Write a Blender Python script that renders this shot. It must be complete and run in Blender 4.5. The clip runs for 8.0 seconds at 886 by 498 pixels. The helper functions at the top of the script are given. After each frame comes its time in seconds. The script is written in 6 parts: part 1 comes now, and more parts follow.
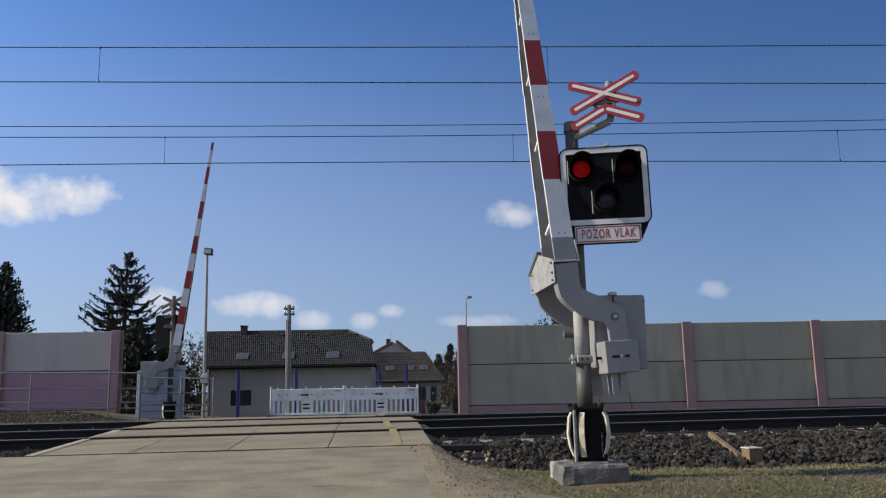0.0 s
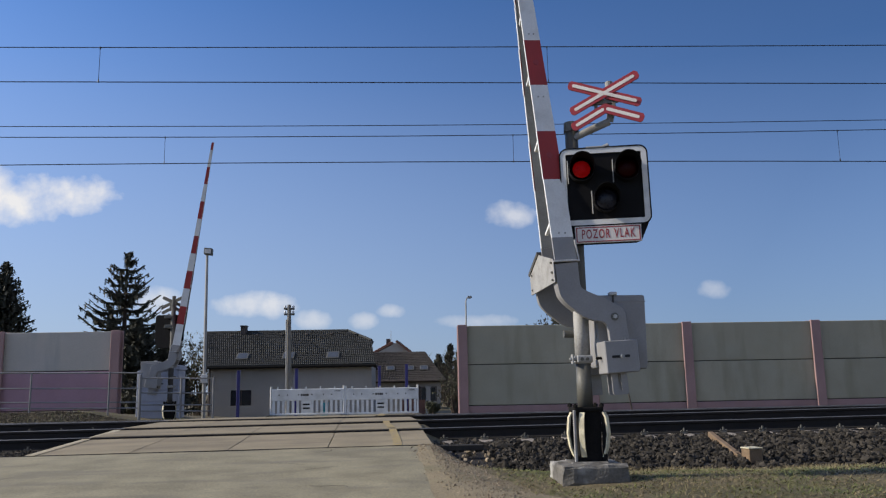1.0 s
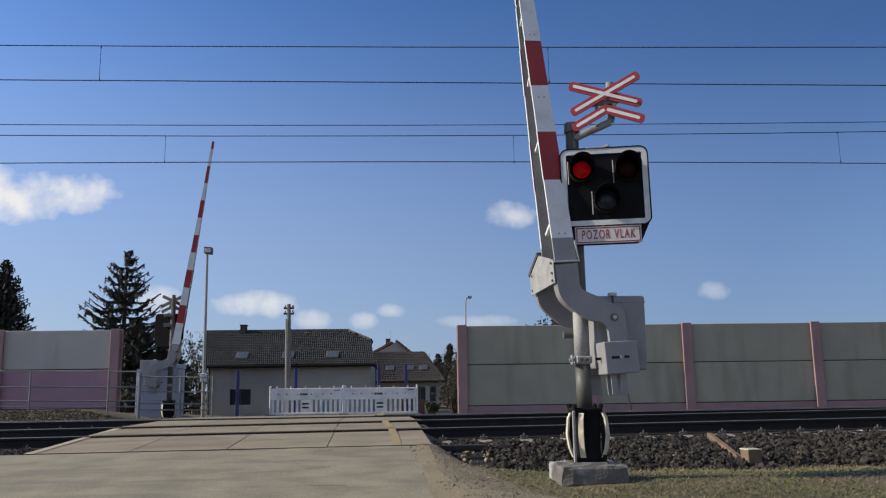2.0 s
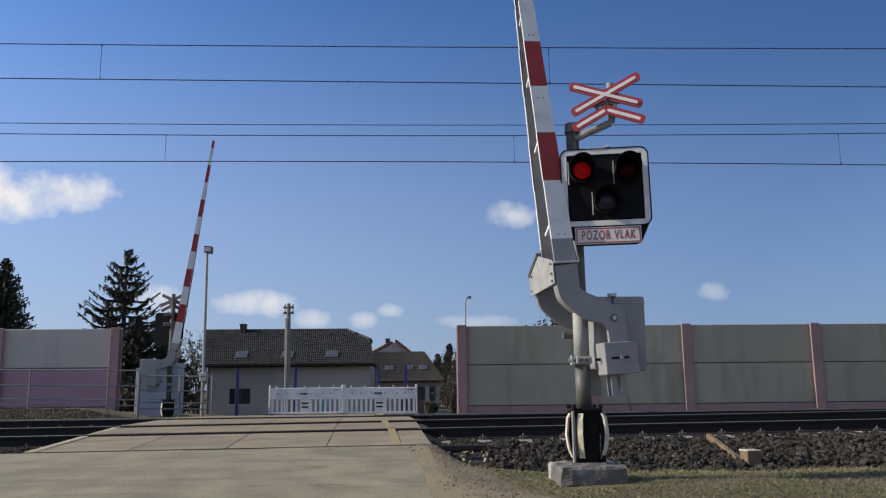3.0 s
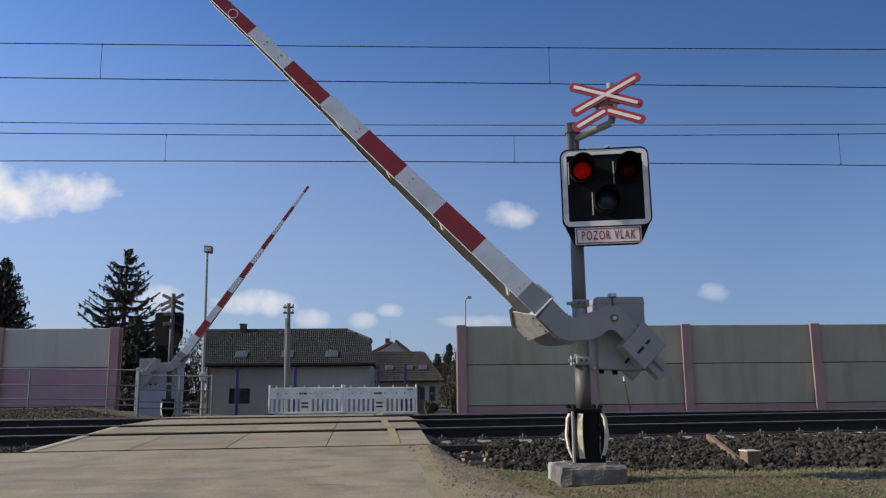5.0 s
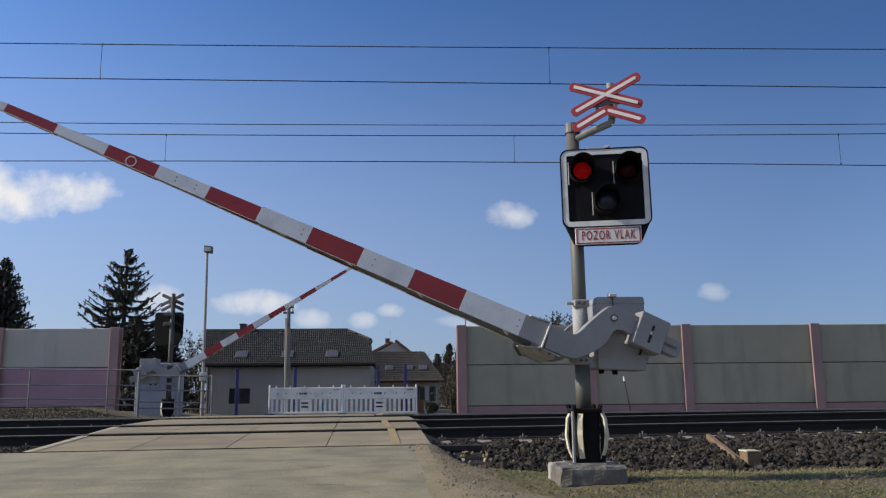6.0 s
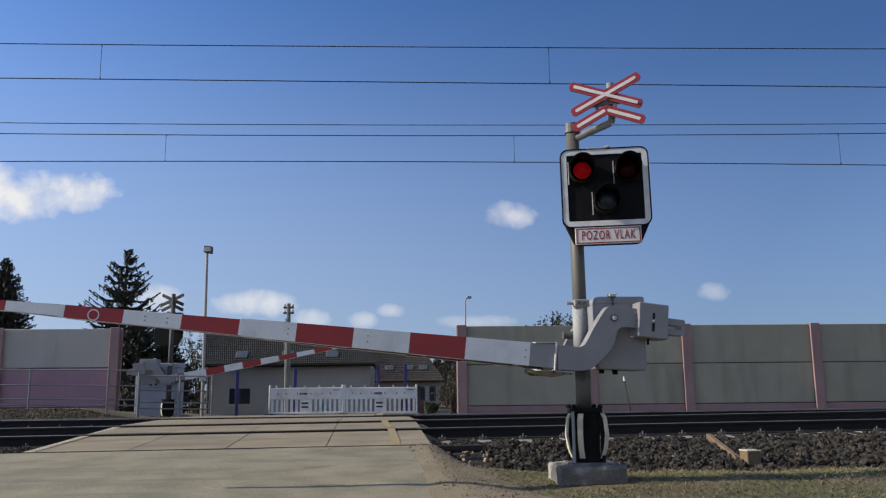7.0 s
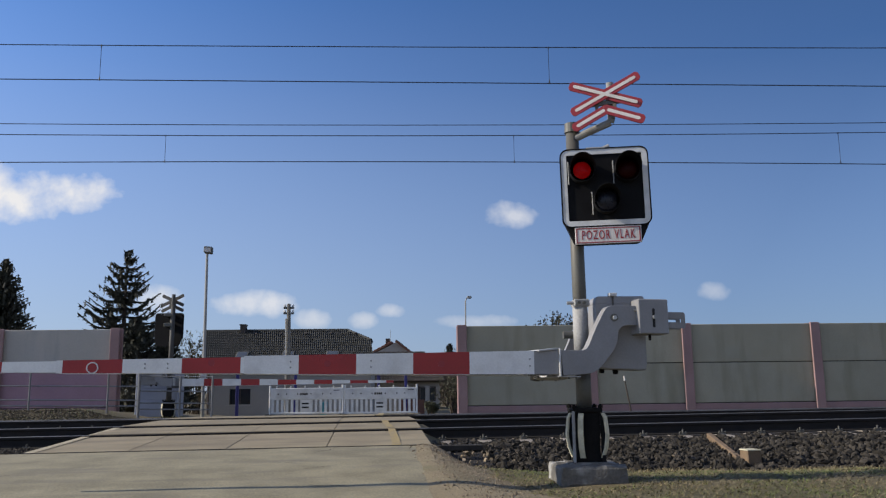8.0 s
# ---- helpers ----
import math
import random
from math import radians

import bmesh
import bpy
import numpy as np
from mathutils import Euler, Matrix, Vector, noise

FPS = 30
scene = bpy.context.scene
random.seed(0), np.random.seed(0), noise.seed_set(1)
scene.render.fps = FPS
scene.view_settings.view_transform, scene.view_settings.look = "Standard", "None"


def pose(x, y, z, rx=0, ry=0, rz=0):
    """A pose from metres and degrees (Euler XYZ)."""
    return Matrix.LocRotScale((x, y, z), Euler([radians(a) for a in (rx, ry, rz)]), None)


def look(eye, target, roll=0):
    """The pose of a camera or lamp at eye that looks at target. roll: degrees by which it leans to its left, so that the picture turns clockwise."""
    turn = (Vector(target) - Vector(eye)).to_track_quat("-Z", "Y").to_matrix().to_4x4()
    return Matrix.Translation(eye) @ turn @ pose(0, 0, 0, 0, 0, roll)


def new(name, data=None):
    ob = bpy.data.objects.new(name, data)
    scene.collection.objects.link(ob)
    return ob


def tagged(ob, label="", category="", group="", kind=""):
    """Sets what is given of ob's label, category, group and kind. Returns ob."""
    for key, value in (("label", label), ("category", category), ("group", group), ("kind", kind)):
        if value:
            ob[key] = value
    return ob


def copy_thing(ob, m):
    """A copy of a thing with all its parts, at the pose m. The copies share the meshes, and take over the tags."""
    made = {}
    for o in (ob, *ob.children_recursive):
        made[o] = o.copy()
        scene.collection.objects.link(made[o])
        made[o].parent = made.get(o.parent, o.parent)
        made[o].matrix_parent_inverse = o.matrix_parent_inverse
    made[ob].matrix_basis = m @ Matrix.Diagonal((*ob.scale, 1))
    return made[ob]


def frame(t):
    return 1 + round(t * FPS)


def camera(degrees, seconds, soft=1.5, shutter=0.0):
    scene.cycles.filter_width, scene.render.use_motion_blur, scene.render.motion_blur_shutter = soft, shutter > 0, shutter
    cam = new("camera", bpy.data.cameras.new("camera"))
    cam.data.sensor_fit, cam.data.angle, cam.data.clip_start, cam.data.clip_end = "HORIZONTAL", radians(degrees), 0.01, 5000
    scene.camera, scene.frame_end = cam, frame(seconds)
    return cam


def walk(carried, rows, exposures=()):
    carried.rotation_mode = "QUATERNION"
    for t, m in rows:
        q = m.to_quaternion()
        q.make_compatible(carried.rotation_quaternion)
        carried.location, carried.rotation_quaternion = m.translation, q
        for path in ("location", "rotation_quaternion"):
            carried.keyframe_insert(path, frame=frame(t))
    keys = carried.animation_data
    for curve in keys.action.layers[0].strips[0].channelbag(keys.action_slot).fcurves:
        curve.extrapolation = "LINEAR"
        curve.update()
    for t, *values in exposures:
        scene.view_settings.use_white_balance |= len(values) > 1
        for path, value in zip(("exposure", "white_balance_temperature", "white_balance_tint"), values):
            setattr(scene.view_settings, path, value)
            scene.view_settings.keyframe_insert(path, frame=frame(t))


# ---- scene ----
# ---- camera ----
EYE = Vector((0.0, 0.0, 1.25))
YAW, TILT = radians(2.8), radians(9.87)
AIM = EYE + Vector((math.sin(YAW) * math.cos(TILT), math.cos(YAW) * math.cos(TILT), math.sin(TILT)))
cam = camera(57.24, 8.0, soft=1.25)
walk(cam, [(t, look(EYE, AIM, r)) for t, r in (
    (0.0, -1.06), (1.4, -1.06), (1.5, -1.02), (3.0, -0.60), (3.5, -0.52),
    (6.5, -0.53), (7.0, -0.58), (7.5, -0.69), (8.0, -0.70))])

# ---- sky and sun ----
SUN_AZ, SUN_EL = radians(-90.5), radians(27.5)
world = bpy.data.worlds.new("world")
scene.world = world
world.use_nodes = True


def build_sky():
    nt = world.node_tree
    nd, lk = nt.nodes, nt.links
    bg = nd["Background"]
    sky = nd.new("ShaderNodeTexSky")
    sky.sky_type, sky.sun_disc = "NISHITA", False
    sky.sun_elevation, sky.sun_rotation = SUN_EL, SUN_AZ % (2 * math.pi)
    sky.air_density, sky.dust_density, sky.ozone_density, sky.altitude = 1.0, 0.25, 3.5, 600
    tc = nd.new("ShaderNodeTexCoord")
    sep = nd.new("ShaderNodeSeparateXYZ")
    lk.new(tc.outputs["Generated"], sep.inputs[0])

    def op(kind, a, b=None, clamp=False):
        n = nd.new("ShaderNodeMath")
        n.operation, n.use_clamp = kind, clamp
        for i, v in enumerate((a, b)):
            if v is None:
                continue
            if isinstance(v, (int, float)):
                n.inputs[i].default_value = v
            else:
                lk.new(v, n.inputs[i])
        return n.outputs[0]

    fwd = op("MAXIMUM", sep.outputs[1], 0.02)
    u, v = op("DIVIDE", sep.outputs[0], fwd), op("DIVIDE", sep.outputs[2], fwd)
    comb = nd.new("ShaderNodeCombineXYZ")
    lk.new(u, comb.inputs[0]), lk.new(v, comb.inputs[1])
    big = nd.new("ShaderNodeTexNoise")
    big.inputs["Scale"].default_value, big.inputs["Detail"].default_value = 26.0, 6.0
    big.inputs["Roughness"].default_value = 0.55
    lk.new(comb.outputs[0], big.inputs["Vector"])
    fluff = op("MULTIPLY", op("SUBTRACT", big.outputs[0], 0.5), 2.6)
    total = None
    # centre and half-size of each cloud on the sky, and how dense it is
    for u0, v0, a, b, dense in ((-0.485, 0.240, 0.075, 0.036, 1.0), (-0.405, 0.247, 0.050, 0.027, 1.0),
                                (-0.520, 0.265, 0.050, 0.028, 0.9), (0.133, 0.217, 0.034, 0.019, 0.62),
                                (-0.195, 0.107, 0.042, 0.018, 0.72), (-0.160, 0.106, 0.034, 0.016, 0.72), (-0.114, 0.088, 0.026, 0.014, 0.55),
                                (-0.052, 0.085, 0.022, 0.011, 0.48), (-0.016, 0.097, 0.018, 0.010, 0.48),
                                (0.090, 0.083, 0.052, 0.010, 0.38), (0.387, 0.118, 0.024, 0.013, 0.34),
                                (-0.300, 0.112, 0.034, 0.022, 0.62)):
        du = op("POWER", op("DIVIDE", op("ABSOLUTE", op("SUBTRACT", u, u0)), a), 2.0)
        dv = op("POWER", op("DIVIDE", op("ABSOLUTE", op("SUBTRACT", v, v0)), b), 2.0)
        m = op("ADD", op("SUBTRACT", 1.0, op("ADD", du, dv)), fluff)
        m = op("MULTIPLY", op("MULTIPLY", m, 0.9, True), dense)
        total = m if total is None else op("MAXIMUM", total, m)
    # unseen clouds added outside the view to whiten the fill light
    fill_cloud = nd.new("ShaderNodeTexNoise")
    fill_cloud.inputs["Scale"].default_value, fill_cloud.inputs["Detail"].default_value = 3.2, 7.0
    lk.new(tc.outputs["Generated"], fill_cloud.inputs["Vector"])
    field = op("MULTIPLY", op("SUBTRACT", fill_cloud.outputs[0], 0.47), 7.0, True)
    away = op("MULTIPLY", op("SUBTRACT", 0.62, sep.outputs[1]), 5.0, True)
    total = op("MAXIMUM", total, op("MULTIPLY", op("MULTIPLY", field, away), 0.60))
    mix = nd.new("ShaderNodeMix")
    mix.data_type = "RGBA"
    lk.new(total, mix.inputs["Factor"])
    tint = nd.new("ShaderNodeMix")
    tint.data_type, tint.blend_type = "RGBA", "MULTIPLY"
    tint.inputs["Factor"].default_value = 1.0
    tint.inputs["B"].default_value = (0.68, 0.905, 1.22, 1)
    lk.new(sky.outputs[0], tint.inputs["A"])
    # broad bright haze on the sunward half of the sky
    toward = nd.new("ShaderNodeVectorMath")
    toward.operation = "DOT_PRODUCT"
    toward.inputs[1].default_value = (math.sin(SUN_AZ) * math.cos(SUN_EL), math.cos(SUN_AZ) * math.cos(SUN_EL), math.sin(SUN_EL))
    lk.new(tc.outputs["Generated"], toward.inputs[0])
    side = op("ADD", toward.outputs["Value"], 0.30, True)
    haze = op("ADD", op("MULTIPLY", side, 0.95), 1.0)
    glow = nd.new("ShaderNodeVectorMath")
    glow.operation = "SCALE"
    lk.new(tint.outputs["Result"], glow.inputs[0]), lk.new(haze, glow.inputs["Scale"])
    # dusty air all along the horizon
    dusty = nd.new("ShaderNodeMix")
    dusty.data_type = "RGBA"
    lk.new(op("MULTIPLY", op("SUBTRACT", 1.0, op("MULTIPLY", op("ABSOLUTE", sep.outputs[2]), 2.7), True), 0.72), dusty.inputs["Factor"])
    lk.new(glow.outputs[0], dusty.inputs["A"])
    dusty.inputs["B"].default_value = (3.15, 4.1, 6.5, 1)
    pale = nd.new("ShaderNodeMix")
    pale.data_type = "RGBA"
    low = op("SUBTRACT", 1.0, op("MULTIPLY", op("ABSOLUTE", sep.outputs[2]), 2.2), True)
    lk.new(op("MULTIPLY", op("MULTIPLY", side, low), 0.55), pale.inputs["Factor"])
    lk.new(dusty.outputs["Result"], pale.inputs["A"])
    pale.inputs["B"].default_value = (8.0, 8.6, 9.6, 1)
    lk.new(pale.outputs["Result"], mix.inputs["A"])
    mix.inputs["B"].default_value = (11.0, 10.9, 11.0, 1)
    lk.new(mix.outputs["Result"], bg.inputs[0])
    bg.inputs[1].default_value = 0.077


build_sky()
sun_data = bpy.data.lights.new("sun", "SUN")
sun_data.energy, sun_data.angle, sun_data.color = 5.0, radians(0.53), (1.0, 0.91, 0.77)
sun = new("sun", sun_data)
sun_dir = Vector((math.sin(SUN_AZ) * math.cos(SUN_EL), math.cos(SUN_AZ) * math.cos(SUN_EL), math.sin(SUN_EL)))
sun.matrix_world = look(sun_dir * 50, (0, 0, 0))


# ---- materials ----
def mat(name, a, b=None, rough=0.7, metal=0.0, scale=3.0, fine=60.0, fine_amt=0.25, bump=0.2, depth=0.01,
        stain=None, stain_scale=(1.0, 1.0, 1.0), stain_amt=0.0, jitter=0.0, island=0.0, emit=None, spec=0.5):
    """A surface whose colour wanders from a to b in large spots and fine grain, with stains and fine relief."""
    m = bpy.data.materials.new(name)
    m.use_nodes = True
    nt = m.node_tree
    nd, lk = nt.nodes, nt.links
    bsdf = nd["Principled BSDF"]
    b = b or tuple(0.75 * c for c in a)
    tc = nd.new("ShaderNodeTexCoord")
    info = nd.new("ShaderNodeObjectInfo")
    off = nd.new("ShaderNodeVectorMath")
    off.operation = "SCALE"
    off.inputs[0].default_value = (37.0, 19.0, 53.0)
    lk.new(info.outputs["Random"], off.inputs["Scale"])
    vec = nd.new("ShaderNodeVectorMath")
    lk.new(tc.outputs["Object"], vec.inputs[0]), lk.new(off.outputs[0], vec.inputs[1])

    def noise_at(s, detail, vector):
        n = nd.new("ShaderNodeTexNoise")
        n.inputs["Scale"].default_value, n.inputs["Detail"].default_value = s, detail
        lk.new(vector, n.inputs["Vector"])
        return n.outputs[0]

    def blend(fac, c1, c2, kind="MIX"):
        n = nd.new("ShaderNodeMix")
        n.data_type, n.blend_type = "RGBA", kind
        for k, c in (("Factor", fac), ("A", c1), ("B", c2)):
            if isinstance(c, (int, float)):
                n.inputs[k].default_value = c
            elif isinstance(c, tuple):
                n.inputs[k].default_value = (*c, 1)
            else:
                lk.new(c, n.inputs[k])
        return n.outputs["Result"]

    def spread(value, lo, hi, to_lo=0.0, to_hi=1.0):
        n = nd.new("ShaderNodeMapRange")
        n.inputs[1].default_value, n.inputs[2].default_value = lo, hi
        n.inputs[3].default_value, n.inputs[4].default_value = to_lo, to_hi
        lk.new(value, n.inputs[0])
        return n.outputs[0]

    col = blend(spread(noise_at(scale, 5, vec.outputs[0]), 0.32, 0.68), a, b)
    grain = noise_at(fine, 3, vec.outputs[0])
    grey = spread(grain, 0.3, 0.7, 1 - fine_amt, 1 + fine_amt)
    comb = nd.new("ShaderNodeCombineXYZ")
    for i in range(3):
        lk.new(grey, comb.inputs[i])
    col = blend(1.0, col, comb.outputs[0], "MULTIPLY")
    if stain:
        sc = nd.new("ShaderNodeVectorMath")
        sc.operation = "MULTIPLY"
        sc.inputs[1].default_value = stain_scale
        lk.new(vec.outputs[0], sc.inputs[0])
        col = blend(spread(noise_at(1.0, 6, sc.outputs[0]), 0.5, 0.72, 0.0, stain_amt), col, stain)
    if jitter or island:
        rnd = info.outputs["Random"]
        if island:
            rnd = nd.new("ShaderNodeNewGeometry").outputs["Random Per Island"]
        amt = island or jitter
        g2 = spread(rnd, 0, 1, 1 - amt, 1 + amt)
        c2 = nd.new("ShaderNodeCombineXYZ")
        for i in range(3):
            lk.new(g2, c2.inputs[i])
        col = blend(1.0, col, c2.outputs[0], "MULTIPLY")
    lk.new(col, bsdf.inputs["Base Color"])
    lk.new(spread(grain, 0.2, 0.8, max(0.03, rough - 0.1), min(1.0, rough + 0.12)), bsdf.inputs["Roughness"])
    bsdf.inputs["Metallic"].default_value = metal
    bsdf.inputs["Specular IOR Level"].default_value = spec
    if bump:
        bp = nd.new("ShaderNodeBump")
        bp.inputs["Strength"].default_value, bp.inputs["Distance"].default_value = bump, depth
        lk.new(grain, bp.inputs["Height"])
        lk.new(bp.outputs[0], bsdf.inputs["Normal"])
    if emit:
        lk.new(blend(1.0, col, comb.outputs[0], "MULTIPLY"), bsdf.inputs["Emission Color"])
        bsdf.inputs["Emission Strength"].default_value = emit
    return m


M_ROAD = mat("road_concrete", (0.285, 0.25, 0.158), (0.195, 0.170, 0.105), 0.9, scale=2.2, fine=55, fine_amt=0.28, bump=0.35,
             depth=0.004, stain=(0.13, 0.115, 0.088), stain_scale=(0.9, 3.2, 1), stain_amt=0.6)
M_SLAB = mat("slab_concrete", (0.29, 0.238, 0.148), (0.205, 0.166, 0.104), 0.9, scale=1.4, fine=110, fine_amt=0.16, bump=0.35,
             depth=0.004, stain=(0.12, 0.095, 0.065), stain_scale=(0.7, 3, 1), stain_amt=0.5, jitter=0.07)
M_GROUND = mat("dry_soil_and_grass", (0.132, 0.103, 0.054), (0.092, 0.079, 0.037), 0.95, scale=0.7, fine=25, fine_amt=0.4, bump=0.8, depth=0.03)
M_VERGE = mat("trodden_earth", (0.26, 0.21, 0.125), (0.19, 0.15, 0.088), 0.95, scale=1.2, fine=70, fine_amt=0.3, bump=0.7, depth=0.012,
              stain=(0.13, 0.12, 0.06), stain_scale=(3, 3, 3), stain_amt=0.6)
M_BALLASTBED = mat("ballast_bed", (0.035, 0.028, 0.022), (0.018, 0.014, 0.011), 0.95, scale=18, fine=60, fine_amt=0.5, bump=1.0, depth=0.04)
M_STONE = mat("ballast_stone", (0.056, 0.048, 0.038), (0.023, 0.020, 0.016), 0.9, scale=9, fine=80, fine_amt=0.3, bump=0.5, depth=0.004, spec=0.25, island=0.65)
M_PEBBLE = mat("pale_gravel", (0.27, 0.215, 0.15), (0.17, 0.135, 0.092), 0.9, scale=9, fine=80, fine_amt=0.2, bump=0.4, depth=0.003, island=0.4)
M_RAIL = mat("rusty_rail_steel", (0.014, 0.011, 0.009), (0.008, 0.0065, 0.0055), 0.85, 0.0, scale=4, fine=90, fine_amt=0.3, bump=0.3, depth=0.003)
M_RAILTOP = mat("worn_rail_top", (0.20, 0.195, 0.19), (0.14, 0.135, 0.13), 0.50, 0.6, scale=2, fine=120, fine_amt=0.1, bump=0.05)
M_SLEEPER = mat("sleeper_concrete", (0.32, 0.28, 0.24), (0.22, 0.19, 0.16), 0.9, scale=3, fine=80, fine_amt=0.2, bump=0.4, depth=0.004, jitter=0.15)
M_PANEL = mat("noise_wall_concrete", (0.370, 0.345, 0.262), (0.318, 0.298, 0.222), 0.9, scale=0.9, fine=45, fine_amt=0.08, bump=0.4, depth=0.012,
              stain=(0.21, 0.20, 0.13), stain_scale=(2.2, 1, 0.35), stain_amt=0.55, jitter=0.05)
M_PANEL_GREY = mat("grey_wall_concrete", (0.46, 0.43, 0.385), (0.41, 0.385, 0.34), 0.9, scale=0.9, fine=45, fine_amt=0.08, bump=0.4, depth=0.012,
                   stain=(0.27, 0.28, 0.27), stain_scale=(2.2, 1, 0.35), stain_amt=0.5, jitter=0.05)
M_PINK = mat("pink_painted_concrete", (0.335, 0.215, 0.208), (0.28, 0.18, 0.173), 0.85, scale=1.5, fine=50, fine_amt=0.1, bump=0.3, depth=0.006,
             stain=(0.25, 0.17, 0.17), stain_scale=(3, 3, 0.5), stain_amt=0.4)
M_PINKPANEL = mat("faded_mauve_paint", (0.36, 0.225, 0.27), (0.31, 0.195, 0.235), 0.85, scale=1.2, fine=45, fine_amt=0.08, bump=0.3, depth=0.01,
                  stain=(0.26, 0.17, 0.22), stain_scale=(2.5, 1, 0.4), stain_amt=0.4)
M_WHITE = mat("white_boom_paint", (0.80, 0.80, 0.78), (0.72, 0.72, 0.70), 0.4, scale=2, fine=60, fine_amt=0.05, bump=0.08, depth=0.003,
              stain=(0.45, 0.43, 0.40), stain_scale=(6, 6, 6), stain_amt=0.35)
M_RED = mat("red_boom_paint", (0.36, 0.024, 0.024), (0.28, 0.019, 0.020), 0.42, scale=2, fine=60, fine_amt=0.08, bump=0.08, depth=0.003)
M_GREY = mat("grey_machine_paint", (0.285, 0.28, 0.28), (0.235, 0.23, 0.23), 0.45, 0.0, scale=3, fine=70, fine_amt=0.06, bump=0.1, depth=0.003,
             stain=(0.22, 0.21, 0.19), stain_scale=(5, 5, 3), stain_amt=0.35)
M_GALV = mat("galvanised_steel", (0.34, 0.34, 0.33), (0.26, 0.26, 0.25), 0.6, 0.15, scale=5, fine=60, fine_amt=0.12, bump=0.1, depth=0.002)
M_SLEEVE = mat("dull_grey_sleeve", (0.35, 0.345, 0.33), (0.26, 0.255, 0.245), 0.65, 0.0, scale=5, fine=50, fine_amt=0.15, bump=0.15, depth=0.002,
               stain=(0.12, 0.10, 0.085), stain_scale=(9, 9, 3), stain_amt=0.5)
M_PALE = mat("pale_machine_paint", (0.56, 0.56, 0.55), (0.46, 0.46, 0.45), 0.45, 0.0, scale=4, fine=60, fine_amt=0.08, bump=0.08, depth=0.002,
             stain=(0.32, 0.31, 0.29), stain_scale=(8, 8, 8), stain_amt=0.4)
M_MAST = mat("weathered_mast_paint", (0.125, 0.122, 0.105), (0.085, 0.083, 0.072), 0.55, 0.1, scale=4, fine=70, fine_amt=0.12, bump=0.15, depth=0.002,
             stain=(0.12, 0.10, 0.08), stain_scale=(8, 8, 3), stain_amt=0.4)
# dark small fittings; on the far signal, its back's shade put into the colour
M_DARKPAINT_SHADE = mat("dark_paint_and_back_shade", (0.075, 0.072, 0.066), (0.05, 0.048, 0.044), 0.7, 0.0, scale=4, fine=70, fine_amt=0.15, bump=0.15, depth=0.002)
M_BLACK = mat("black_signal_paint", (0.010, 0.010, 0.011), (0.006, 0.006, 0.007), 0.8, spec=0.15, scale=4, fine=80, fine_amt=0.2, bump=0.1, depth=0.002)
M_RIM = mat("white_shield_rim", (0.74, 0.74, 0.72), (0.62, 0.62, 0.60), 0.5, scale=6, fine=70, fine_amt=0.06, bump=0.05,
            stain=(0.4, 0.4, 0.38), stain_scale=(6, 6, 6), stain_amt=0.4)
M_SIGNWHITE = mat("sign_white", (0.70, 0.66, 0.62), (0.60, 0.565, 0.53), 0.45, scale=6, fine=90, fine_amt=0.05, bump=0.03)
M_SIGNRED = mat("sign_red", (0.31, 0.028, 0.036), (0.25, 0.024, 0.030), 0.45, scale=6, fine=90, fine_amt=0.06, bump=0.03)
M_FOOT = mat("tarred_iron", (0.014, 0.013, 0.012), (0.008, 0.008, 0.008), 0.9, spec=0.12, scale=6, fine=60, fine_amt=0.25, bump=0.3, depth=0.004)
M_CREAM = mat("cream_tone", (0.66, 0.60, 0.42), (0.55, 0.50, 0.35), 0.6, scale=7, fine=60, fine_amt=0.12, bump=0.15,
              stain=(0.25, 0.22, 0.15), stain_scale=(10, 10, 6), stain_amt=0.6)
M_BASE = mat("whitewashed_concrete", (0.17, 0.158, 0.138), (0.08, 0.074, 0.064), 0.92, scale=4, fine=45, fine_amt=0.2, bump=0.6, depth=0.012,
             stain=(0.62, 0.60, 0.55), stain_scale=(3.2, 3.2, 4), stain_amt=0.9)
M_PLASTIC = mat("white_barrier_plastic", (0.70, 0.70, 0.69), (0.60, 0.60, 0.59), 0.5, scale=3, fine=40, fine_amt=0.06, bump=0.05,
                stain=(0.35, 0.34, 0.32), stain_scale=(3, 3, 3), stain_amt=0.35)
M_BLUE = mat("blue_post_paint", (0.030, 0.026, 0.16), (0.022, 0.020, 0.12), 0.5, scale=3, fine=60, fine_amt=0.1, bump=0.05)
M_CAB = mat("pale_blue_cabinet_paint", (0.31, 0.33, 0.40), (0.27, 0.29, 0.35), 0.5, scale=2, fine=50, fine_amt=0.05, bump=0.05)
M_PLASTER = mat("house_plaster", (0.36, 0.335, 0.305), (0.30, 0.28, 0.255), 0.95, scale=0.6, fine=30, fine_amt=0.08, bump=0.4, depth=0.01)
M_TILE = mat("dark_roof_tile", (0.046, 0.046, 0.041), (0.030, 0.030, 0.027), 0.8, scale=1.2, fine=30, fine_amt=0.25, bump=0.3, depth=0.01, island=0.22)
M_TILE_BROWN = mat("brown_roof_tile", (0.044, 0.037, 0.032), (0.031, 0.026, 0.023), 0.85, scale=1.2, fine=30, fine_amt=0.25, bump=0.3, depth=0.01, island=0.22)
M_TILE_RED = mat("red_roof_tile", (0.20, 0.095, 0.065), (0.15, 0.07, 0.05), 0.85, scale=1.2, fine=30, fine_amt=0.25, bump=0.3, depth=0.01, island=0.2)
M_BRICK = mat("sooty_chimney", (0.09, 0.07, 0.06), (0.05, 0.04, 0.035), 0.9, scale=4, fine=30, fine_amt=0.3, bump=0.4)
